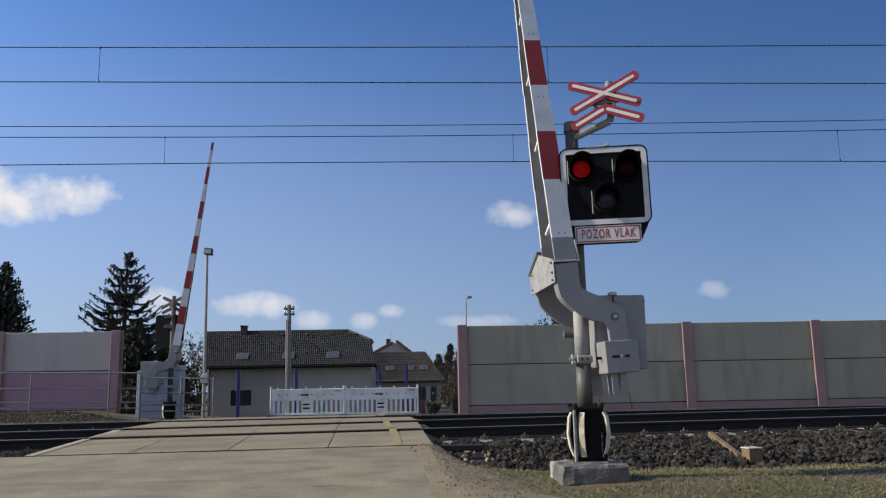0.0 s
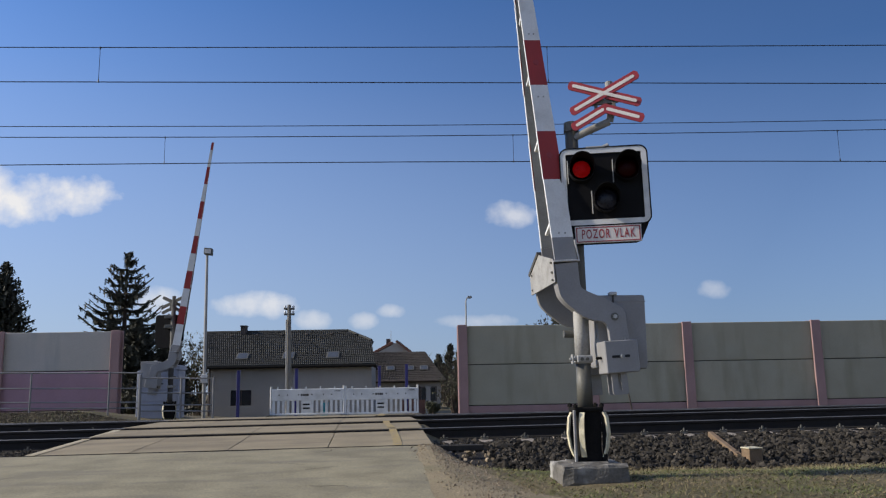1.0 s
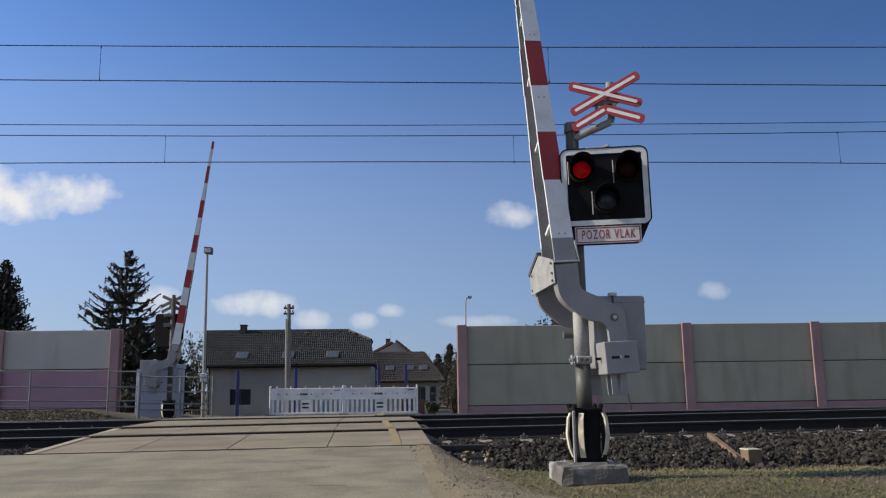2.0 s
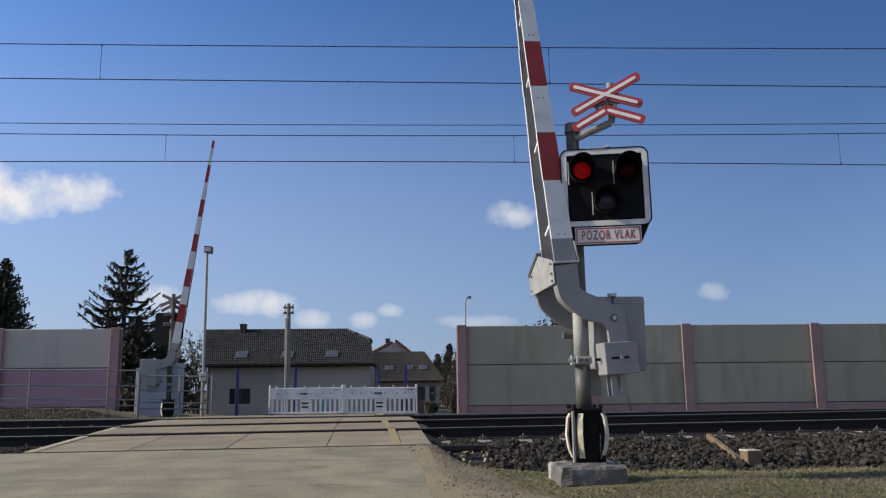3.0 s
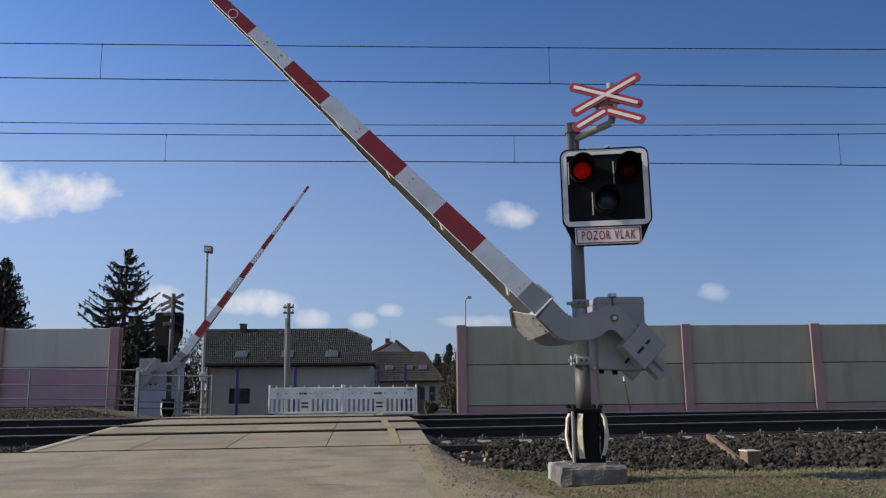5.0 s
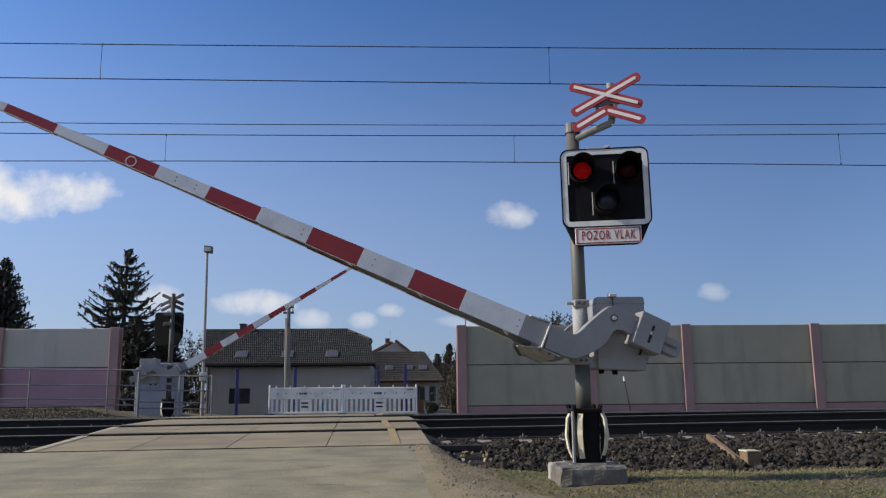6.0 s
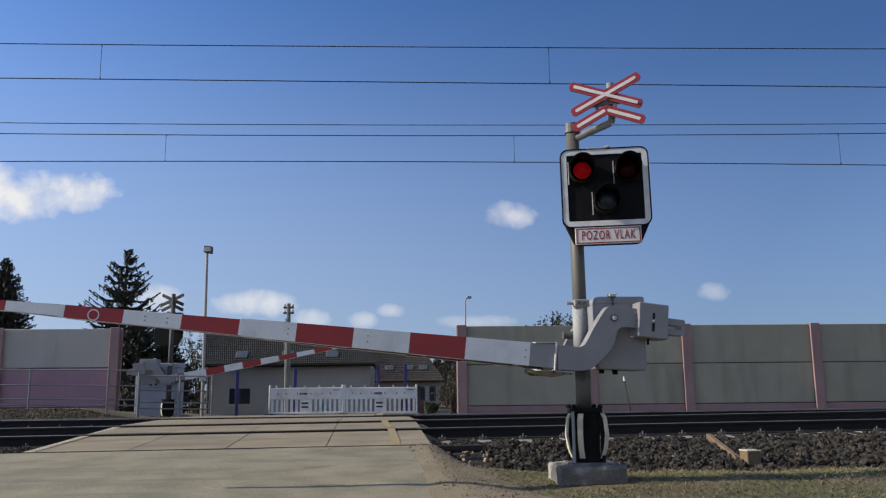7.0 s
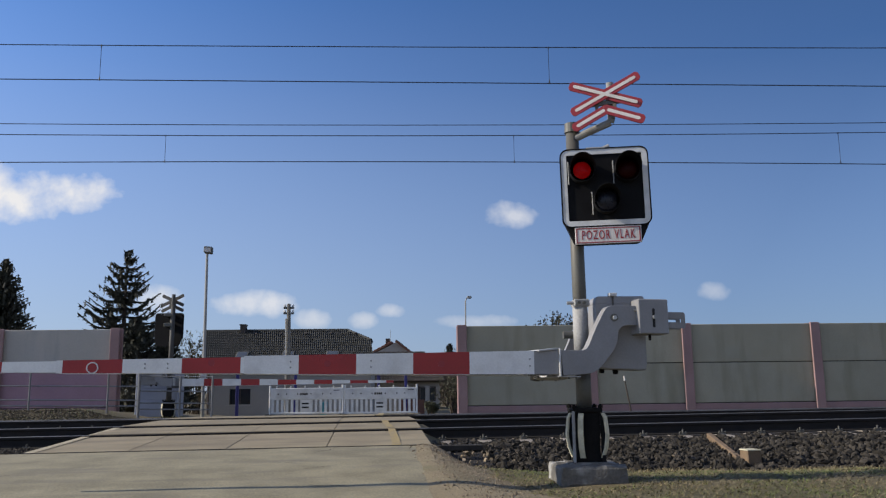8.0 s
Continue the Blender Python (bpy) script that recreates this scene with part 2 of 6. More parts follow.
M_WOOD = mat("weathered_wood", (0.21, 0.145, 0.085), (0.15, 0.10, 0.058), 0.85, scale=5, fine=70, fine_amt=0.25, bump=0.4, depth=0.004,
             stain=(0.14, 0.09, 0.05), stain_scale=(2, 14, 14), stain_amt=0.6)
M_POLE = mat("pole_concrete", (0.22, 0.21, 0.185), (0.16, 0.15, 0.135), 0.9, scale=4, fine=50, fine_amt=0.15, bump=0.3)
M_WIRE = mat("dark_copper_wire", (0.03, 0.03, 0.035), (0.02, 0.02, 0.025), 0.6, 0.3, scale=4, fine=50, fine_amt=0.1, bump=0.0)
M_BARK = mat("dark_bark", (0.075, 0.055, 0.04), (0.045, 0.034, 0.026), 0.95, scale=6, fine=40, fine_amt=0.35, bump=0.8, depth=0.02)
M_NEEDLE = mat("spruce_needles", (0.052, 0.052, 0.036), (0.030, 0.033, 0.022), 0.8, scale=2, fine=30, fine_amt=0.3, bump=0.0, island=0.45)
M_LEAF = mat("bush_leaves", (0.075, 0.075, 0.042), (0.05, 0.055, 0.03), 0.85, scale=2, fine=30, fine_amt=0.3, bump=0.0, island=0.45)
M_GRASS = mat("grass_blades", (0.105, 0.145, 0.034), (0.19, 0.172, 0.066), 0.85, scale=1.6, fine=20, fine_amt=0.3, bump=0.0, island=0.4)
M_STRAW = mat("dry_grass_blades", (0.27, 0.215, 0.115), (0.17, 0.138, 0.072), 0.9, scale=1.6, fine=20, fine_amt=0.3, bump=0.0, island=0.4)
M_EDGE = mat("pale_edge_mortar", (0.46, 0.40, 0.28), (0.34, 0.28, 0.18), 0.9, scale=3, fine=60, fine_amt=0.2, bump=0.3, depth=0.004)
M_YELLOW = mat("worn_yellow_line", (0.36, 0.27, 0.10), (0.27, 0.21, 0.12), 0.85, scale=14, fine=90, fine_amt=0.2, bump=0.2, depth=0.003)
M_DARKHOLE = mat("dark_recess", (0.02, 0.02, 0.02), (0.012, 0.012, 0.012), 0.8, scale=4, fine=40, fine_amt=0.1, bump=0.0)
M_JOINT = mat("joint_tar", (0.035, 0.03, 0.026), (0.02, 0.018, 0.016), 0.9, scale=4, fine=60, fine_amt=0.3, bump=0.3)
M_LIT = mat("lit_red_lamp", (0.62, 0.010, 0.024), (0.50, 0.016, 0.022), 0.5, scale=9, fine=40, fine_amt=0.22, bump=0.0, emit=0.24)
M_UNLIT = mat("dark_red_reflector", (0.008, 0.002, 0.002), (0.005, 0.001, 0.001), 0.5, scale=20, fine=60, fine_amt=0.3, bump=0.0)
M_FROST = mat("milky_lamp_glass", (0.016, 0.018, 0.03), (0.010, 0.012, 0.02), 0.3, spec=0.3, scale=10, fine=60, fine_amt=0.1, bump=0.0)
M_PIPE = mat("dull_railing_paint", (0.22, 0.22, 0.22), (0.16, 0.16, 0.16), 0.6, 0.2, scale=4, fine=60, fine_amt=0.12, bump=0.1, depth=0.002)
M_CLOD = mat("brown_clods", (0.075, 0.058, 0.034), (0.043, 0.034, 0.021), 0.95, scale=6, fine=60, fine_amt=0.3, bump=0.5, depth=0.004, island=0.4)
M_TEAL = mat("teal_plastic", (0.06, 0.33, 0.42), (0.05, 0.27, 0.35), 0.5, scale=4, fine=40, fine_amt=0.1, bump=0.0)


def glass(name, tint, gloss=0.12):
    m = bpy.data.materials.new(name)
    m.use_nodes = True
    nd, lk = m.node_tree.nodes, m.node_tree.links
    out = nd["Material Output"]
    clear, shine, mixn = nd.new("ShaderNodeBsdfTransparent"), nd.new("ShaderNodeBsdfGlossy"), nd.new("ShaderNodeMixShader")
    clear.inputs[0].default_value = (*tint, 1)
    shine.inputs["Roughness"].default_value = 0.08
    mixn.inputs[0].default_value = gloss
    lk.new(clear.outputs[0], mixn.inputs[1]), lk.new(shine.outputs[0], mixn.inputs[2])
    lk.new(mixn.outputs[0], out.inputs[0])
    return m


M_LENS = glass("red_lens_glass", (0.58, 0.13, 0.13), 0.01)
M_PANE = mat("window_pane", (0.03, 0.035, 0.04), (0.02, 0.024, 0.028), 0.08, scale=1, fine=3, fine_amt=0.1, bump=0.0, spec=0.8)
M_SKYPANE = mat("skylight_pane", (0.07, 0.075, 0.08), (0.05, 0.055, 0.06), 0.10, scale=1, fine=3, fine_amt=0.05, bump=0.0, spec=0.8)


# ---- mesh helpers ----
def part(name, bm, material, parent=None, label="", smooth=False):
    """Links a bmesh as one mesh object, under a thing or under a part."""
    me = bpy.data.meshes.new(name)
    bm.to_mesh(me)
    bm.free()
    me.materials.append(material)
    if smooth:
        for p in me.polygons:
            p.use_smooth = True
    ob = new(name, me)
    ob.parent = parent
    if label:
        ob["label"] = label
    return ob


def thing(name, m, label, category, group="", kind=""):
    ob = new(name)
    ob.empty_display_size = 0.1
    ob.matrix_basis = m
    return tagged(ob, label, category, group, kind)


def single(name, bm, material, label, category, group="", kind="", m=None, smooth=False):
    ob = part(name, bm, material, None, "", smooth)
    if m is not None:
        ob.matrix_basis = m
    return tagged(ob, label, category, group, kind)


def box(x0, x1, y0, y1, z0, z1, bevel=0.0, bm=None, seg=1):
    own = bmesh.new()
    vs = [own.verts.new((x, y, z)) for x in (x0, x1) for y in (y0, y1) for z in (z0, z1)]
    for f in ((0, 1, 3, 2), (4, 6, 7, 5), (0, 4, 5, 1), (2, 3, 7, 6), (0, 2, 6, 4), (1, 5, 7, 3)):
        own.faces.new([vs[i] for i in f])
    if bevel:
        bmesh.ops.bevel(own, geom=own.edges[:], offset=bevel, segments=seg, affect="EDGES", profile=0.5)
    return merge(own, bm)


def merge(own, bm):
    if bm is None:
        return own
    idx = {v: bm.verts.new(v.co) for v in own.verts}
    for f in own.faces:
        bm.faces.new([idx[v] for v in f.verts])
    own.free()
    return bm


def rod(p0, p1, r0, r1=None, seg=12, bm=None, caps=True):
    """A round bar from p0 to p1."""
    bm = bm or bmesh.new()
    r1 = r0 if r1 is None else r1
    p0, p1 = Vector(p0), Vector(p1)
    d = (p1 - p0).normalized()
    s = d.cross(Vector((0, 0, 1)) if abs(d.z) < 0.9 else Vector((1, 0, 0))).normalized()
    t = d.cross(s)
    rings = []
    for p, r in ((p0, r0), (p1, r1)):
        rings.append([bm.verts.new(p + (s * math.cos(a) + t * math.sin(a)) * r) for a in (2 * math.pi * i / seg for i in range(seg))])
    for i in range(seg):
        bm.faces.new((rings[0][i], rings[0][(i + 1) % seg], rings[1][(i + 1) % seg], rings[1][i]))
    if caps:
        bm.faces.new(rings[0][::-1]), bm.faces.new(rings[1])
    return bm


def tube(points, r, seg=10, bm=None):
    bm = bm or bmesh.new()
    for a, b in zip(points, points[1:]):
        rod(a, b, r, r, seg, bm)
    return bm


def prism(pts, y0, y1, bevel=0.0, bm=None, seg=1):
    """The outline pts, as (x, z), made solid from y0 to y1."""
    own = bmesh.new()
    a = [own.verts.new((x, y0, z)) for x, z in pts]
    b = [own.verts.new((x, y1, z)) for x, z in pts]
    own.faces.new(a), own.faces.new(b[::-1])
    for i in range(len(pts)):
        j = (i + 1) % len(pts)
        own.faces.new((a[j], a[i], b[i], b[j]))
    bmesh.ops.recalc_face_normals(own, faces=own.faces[:])
    if bevel:
        bmesh.ops.bevel(own, geom=own.edges[:], offset=bevel, segments=seg, affect="EDGES", profile=0.5, clamp_overlap=True)
    return merge(own, bm)


def turned(bm, m):
    bmesh.ops.transform(bm, matrix=m, verts=bm.verts[:])
    return bm


def rounded(x0, x1, z0, z1, r, n=5):
    pts = []
    for cx, cz, a0 in ((x1 - r, z1 - r, 0), (x0 + r, z1 - r, 90), (x0 + r, z0 + r, 180), (x1 - r, z0 + r, 270)):
        pts += [(cx + r * math.cos(radians(a0 + 90 * i / n)), cz + r * math.sin(radians(a0 + 90 * i / n))) for i in range(n + 1)]
    return pts


def ring_prism(outer, inner, y0, y1):
    """A flat frame between two outlines with the same number of points."""
    bm = bmesh.new()
    rows = [[bm.verts.new((x, y, z)) for x, z in pts] for pts, y in ((outer, y0), (inner, y0), (inner, y1), (outer, y1))]
    n = len(outer)
    for k in range(4):
        a, b = rows[k], rows[(k + 1) % 4]
        for i in range(n):
            j = (i + 1) % n
            bm.faces.new((a[i], a[j], b[j], b[i]))
    bmesh.ops.recalc_face_normals(bm, faces=bm.faces[:])
    return bm


def grid_mesh(xs, ys, zf):
    xs, ys = list(xs), list(ys)
    verts = [(x, y, zf(x, y)) for y in ys for x in xs]
    w = len(xs)
    faces = [(j * w + i, j * w + i + 1, (j + 1) * w + i + 1, (j + 1) * w + i) for j in range(len(ys) - 1) for i in range(w - 1)]
    me = bpy.data.meshes.new("sheet")
    me.from_pydata(verts, [], faces)
    return me


def sheet(name, xs, ys, zf, material, label, category, kind="structure"):
    me = grid_mesh(xs, ys, zf)
    me.name = name
    me.materials.append(material)
    for p in me.polygons:
        p.use_smooth = True
    return tagged(new(name, me), label, category, "", kind)


def cloud_mesh(name, verts, faces, material, parent=None, label=""):
    me = bpy.data.meshes.new(name)
    me.from_pydata(verts, [], faces)
    me.materials.append(material)
    ob = new(name, me)
    ob.parent = parent
    if label:
        ob["label"] = label
    return ob


# ---- lie of the land ----
def ramp(v, a, b):
    t = min(1.0, max(0.0, (v - a) / (b - a)))
    return t * t * (3 - 2 * t)


RAIL_Y = (12.35, 13.855, 16.40, 17.905)


def rail_z(k, x):
    x = max(-12.0, min(12.0, x))
    return (0.698 + 0.0075 * x, 0.765 + 0.0080 * x, 0.772 + 0.002 * x, 0.745 + 0.002 * x)[k]


def road_z(x, y):
    xc = max(-9.0, min(4.0, x))
    ys = (-30, 0, 6.5, 7.5, 10.25, *RAIL_Y, 19.6, 23, 25, 30, 45, 60)
    zs = (-0.6, 0.06, 0.42, 0.465, 0.585 + 0.007 * xc, *(rail_z(k, xc) for k in range(4)), 0.70, 0.615, 0.565, 0.40, 0.03, 0.0)
    return float(np.interp(y, ys, zs))


def right_z(x, y):
    return float(np.interp(y, (-30, 0, 6, 7.4, 8.6, 9.4, 11, 12, 19, 20, 22, 25.5, 30, 45, 80), (-0.6, 0.02, 0.39, 0.45, 0.37, 0.29, 0.32, 0.35, 0.35, 0.4, 0.5, 0.52, 0.38, 0.0, 0.0)))


def left_z(x, y):
    return float(np.interp(y, (-30, 0, 6, 8, 10, 12, 18, 19, 20.2, 21.4, 22.6, 25, 27.5, 45, 80), (-0.6, 0.02, 0.36, 0.44, 0.48, 0.35, 0.35, 0.5, 0.74, 0.86, 0.88, 0.72, 0.66, 0.0, 0.0)))


def ground_z(x, y):
    z = road_z(x, y) - 0.07
    r = ramp(x, 0.25, 0.9 + 1.5 * ramp(9.6 - y, 0.0, 1.4)) if y < 20 else ramp(x, 0.6, 1.6)
    l = ramp(-x, 8.6, 9.4) if y < 18 else ramp(-x, 6.7, 8.6) * 0.9 + 0.1 * ramp(-x, 4.9, 6.2)
    if 10.2 < y < 18:
        l = max(l, ramp(-x, 4.72, 5.0) * ramp(y, 10.25, 10.6))
    z = z * (1 - r) + right_z(x, y) * r
    z = z * (1 - l) + left_z(x, y) * l
    if 5.5 < y < 30 and abs(x) < 25:
        z += 0.02 * noise.noise(Vector((x * 0.9, y * 0.9, 0))) + 0.010 * noise.noise(Vector((x * 4, y * 4, 3)))
    return z


def steps(*spans):
    out = []
    for a, b, d in spans:
        n = max(1, round((b - a) / d))
        out += [a + (b - a) * i / n for i in range(n)]
    return out + [spans[-1][1]]


def verge_edges(y):
    e1 = float(np.interp(y, (-2, 6.0, 6.6, 7.2, 8.2, 9.6, 10.3), (2.6, 2.0, 1.55, 1.3, 1.05, 0.85, 0.75)))
    return 0.0 + 0.06 * noise.noise(Vector((y * 0.9, 4, 0))), e1 + 0.12 * noise.noise(Vector((y * 2.2, 1, 0)))


def verge_z(x, y):
    e0, e1 = verge_edges(y)
    u = (x - e0) / (e1 - e0)
    top = road_z(x, y) - 0.016 + 0.026 * ramp(u, 0.0, 0.35) + 0.007 * noise.noise(Vector((x * 7, y * 7, 1))) * ramp(u, 0, 0.3)
    w = ramp(u, 0.3, 1.0)
    return max(top * (1 - w) + (ground_z(x, y) - 0.012) * w, ground_z(x, y) + 0.012 * (1 - 2 * u))


def build_ground():
    sheet("ground", steps((-3000, -400, 400), (-400, -60, 40), (-60, -14, 3), (-14, -9.5, 0.5), (-9.5, 1.5, 0.2), (1.5, 10, 0.15), (10, 20, 0.5), (20, 60, 4), (60, 400, 40), (400, 3000, 400)),
          steps((-300, -30, 30), (-30, 5, 2.5), (5, 12, 0.15), (12, 28, 0.3), (28, 60, 2), (60, 300, 30), (300, 4000, 400)),
          ground_z, M_GROUND, "dry spring grass and bare soil beside the railway", "ground")

    # trodden earth between the concrete and the grass, feathering out over both
    ys = steps((-2, 5, 0.5), (5, 10.3, 0.06))
    verts, faces = [], []
    for j, y in enumerate(ys):
        e0, e1 = verge_edges(y)
        for i in range(15):
            x = e0 + (e1 - e0) * i / 14
            verts.append((x, y, verge_z(x, y)))
        if j:
            for i in range(14):
                a = (j - 1) * 15 + i
                faces.append((a, a + 1, a + 16, a + 15))
    verge = cloud_mesh("verge", verts, faces, M_VERGE)
    for p in verge.data.polygons:
        p.use_smooth = True
    tagged(verge, "trodden brown earth along the concrete road edge", "verge", "", "structure")

    road = sheet("road", steps((-9.0, -0.2, 0.2), (-0.2, 0.40, 0.05)), steps((-30, 5, 2.5), (5, 10.24, 0.06)),
                 lambda x, y: road_z(x, y) + 0.008 * noise.noise(Vector((x * 0.8, y * 0.8, 7))) + 0.003, M_ROAD,
                 "worn grey concrete road rising to the level crossing", "road")
    # the concrete feathers out unevenly under the earth at its edge
    for v in road.data.vertices:
        if v.co.x > -0.2:
            f = (v.co.x + 0.2) / 0.6
            w = 0.03 * noise.noise(Vector((v.co.y * 1.7, 0, 2)))
            v.co.x += f * w
            v.co.z -= 0.022 * f * f
    sheet("far_road", steps((-4.7, 0.4, 0.3)), steps((19.62, 30, 0.4), (30, 44, 1)),
          lambda x, y: road_z(x, y) + 0.004, M_ROAD, "grey concrete road beyond the level crossing", "road")


build_ground()


def build_cracks():
    rng = random.Random(17)
    deck = bpy.data.objects["road"]
    for x, y, a, n in ((-1.02, 9.7, 95, 10), (-1.05, 8.7, 120, 9), (-1.0, 8.3, 60, 7), (-3.9, 8.0, 100, 7), (-0.5, 7.2, 80, 9)):
        bm = bmesh.new()
        p, ang, prev = Vector((x, y)), radians(a), None
        for i in range(n):
            w = 0.0045 * math.sin(math.pi * (i + 0.6) / n) * rng.uniform(0.5, 1.6) + 0.002
            sx, sy = -math.sin(ang) * w, math.cos(ang) * w
            row = []
            for sgn in (-1, 1):
                qx, qy = p.x + sgn * sx, p.y + sgn * sy
                row.append(bm.verts.new((qx, qy, road_z(qx, qy) + 0.008 * noise.noise(Vector((qx * 0.8, qy * 0.8, 7))) + 0.007)))
            if prev:
                bm.faces.new((prev[0], prev[1], row[1], row[0]))
            prev = row
            ang += rng.gauss(0, 0.55)
            p = p + Vector((math.cos(ang), math.sin(ang))) * rng.uniform(0.03, 0.08)
        part("crack", bm, M_JOINT, deck)


build_cracks()


# ---- ballast, sleepers, rails, crossing slabs ----
def ballast_z(x, y):
    ys = (9.35, 10.2, 11.2, 11.7, 15.0, 18.6, 19.2, 20.0)
    zs = (0.24, 0.36, 0.475, 0.485, 0.545, 0.535, 0.5, 0.36)
    if x < 0:
        ys = (10.35, 10.8, *ys[3:])
        zs = (0.44, 0.475, *zs[3:])
    s = 0.007 * max(-12, min(12, x))
    return float(np.interp(y, ys, zs)) + s


def build_ballast():
    for x0, x1, ya in ((0.30, 70, 9.35), (-70, -4.72, 10.35)):
        sheet("ballast_bed", steps((x0, x1, 1.0)), steps((ya, 20, 0.25)), ballast_z, M_BALLASTBED, "dark crushed-stone ballast bed under the tracks", "ballast")
    rng = random.Random(3)
    # a few rough stone shapes, scattered over the shoulder that faces the road
    shapes = []
    for k in range(14):
        bm = bmesh.new()
        for _ in range(11):
            d = Vector((rng.gauss(0, 1), rng.gauss(0, 1), rng.gauss(0, 1))).normalized()
            bm.verts.new(d * rng.uniform(0.85, 1.2))
        hull = bmesh.ops.convex_hull(bm, input=bm.verts[:])
        bmesh.ops.delete(bm, geom=[v for v in hull["geom_interior"] if isinstance(v, bmesh.types.BMVert)], context="VERTS")
        bm.verts.index_update()
        shapes.append(([v.co.copy() for v in bm.verts], [[v.index for v in f.verts] for f in bm.faces]))
        bm.free()

    def scatter(name, spots, material, label, category):
        verts, faces = [], []
        for x, y, z, r in spots:
            vs, fs = rng.choice(shapes)
            m = Matrix.Translation((x, y, z)) @ Euler([rng.uniform(0, 6.28) for _ in range(3)]).to_matrix().to_4x4() @ Matrix.Diagonal((r * rng.uniform(0.8, 1.3), r, r * rng.uniform(0.6, 0.95), 1))
            n = len(verts)
            verts += [m @ v for v in vs]
            faces += [[n + i for i in f] for f in fs]
        tagged(cloud_mesh(name, verts, faces, material), label, category, "", "stuff")

    spots = []
    for _ in range(21000):
        x, y = rng.uniform(0.35, 11.5), rng.uniform(9.3, 11.95)
        if y < 9.75 + 0.35 * noise.noise(Vector((x * 1.3, 0, 5))) - 0.02 * x and rng.random() < 0.75:
            continue
        if x < 1.0 + 0.2 * rng.random() and y < 10.9:
            continue
        if y > 11.50 and abs((x - 4.15) / 0.598 - round((x - 4.15) / 0.598)) < 0.24:
            continue
        spots.append((x, y, ballast_z(x, y) + rng.uniform(-0.012, 0.035), rng.choice((rng.uniform(0.015, 0.03), rng.uniform(0.028, 0.045), rng.uniform(0.035, 0.06)))))
    for _ in range(3200):
        x = rng.uniform(-9.5, -4.75)
        y = rng.uniform(10.45, 12.2)
        spots.append((x, y, ballast_z(x, y) + rng.uniform(0, 0.03), rng.uniform(0.025, 0.045)))
    for _ in range(4000):
        x = rng.choice((rng.uniform(0.3, 14), rng.uniform(-14, -4.75)))
        y = rng.uniform(12.5, 19.3)
        spots.append((x, y, ballast_z(x, y) + rng.uniform(0, 0.02), rng.uniform(0.025, 0.045)))
    scatter("ballast_stones", spots, M_STONE, "loose dark grey-brown crushed ballast stones", "ballast")
    spots = []
    for _ in range(3600):
        y = 10.3 - 3.9 * rng.random() ** 2.2
        e0, e1 = verge_edges(y)
        x = rng.gauss(0.52 + 0.07 * (10.0 - y), 0.21)
        if not e0 < x < e1 or (x < 0.3 and rng.random() < 0.6):
            continue
        z = max(verge_z(x, y), road_z(x, y) + 0.003 if x < 0.1 else -9)
        spots.append((x, y, z + 0.002, rng.uniform(0.003, 0.008) if rng.random() < 0.85 else rng.uniform(0.008, 0.015)))
    for _ in range(70):
        x, y = rng.uniform(0.3, 1.5), rng.uniform(9.9, 10.8)
        spots.append((x, y, max(ballast_z(x, y), ground_z(x, y)) + 0.02, rng.uniform(0.015, 0.035)))
    scatter("verge_gravel", spots, M_PEBBLE, "pale loose gravel spilled along the road edge", "gravel")
    spots = []
    for _ in range(9000):
        x, y = rng.uniform(-14, -5.0), rng.uniform(19.2, 21.6)
        spots.append((x, y, ground_z(x, y) + 0.004, rng.uniform(0.01, 0.035)))
    scatter("bank_rubble", spots, M_CLOD, "brown clods of earth and rubble on the low bank", "rubble")
    spots = [(1.85 + 0.02, 9.75, 0.42, 0.05), (3.35, 10.2, 0.42, 0.055), (5.75, 10.05, 0.40, 0.055), (0.80, 10.55, 0.47, 0.06), (1.3, 10.9, 0.52, 0.05)]
    for x, y, z, r in spots:
        bm = bmesh.new()
        vs, fs = rng.choice(shapes)
        vv = [bm.verts.new((v.x * r * 1.3, v.y * r * 0.6, v.z * r * 0.7)) for v in vs]
        for f in fs:
            bm.faces.new([vv[i] for i in f])
        single("pale_stone", bm, M_PEBBLE, "pale broken stone lying on the dark ballast", "stone", "pale stones on the ballast", m=pose(x, y, z, 20, 30, 40))


build_ballast()


def rail_profile():
    half = ((0.075, 0.0), (0.075, 0.012), (0.02, 0.03), (0.011, 0.05), (0.011, 0.125), (0.034, 0.14), (0.036, 0.168), (0.028, 0.176))
    return [(x, z) for x, z in half] + [(-x, z) for x, z in half[::-1]]


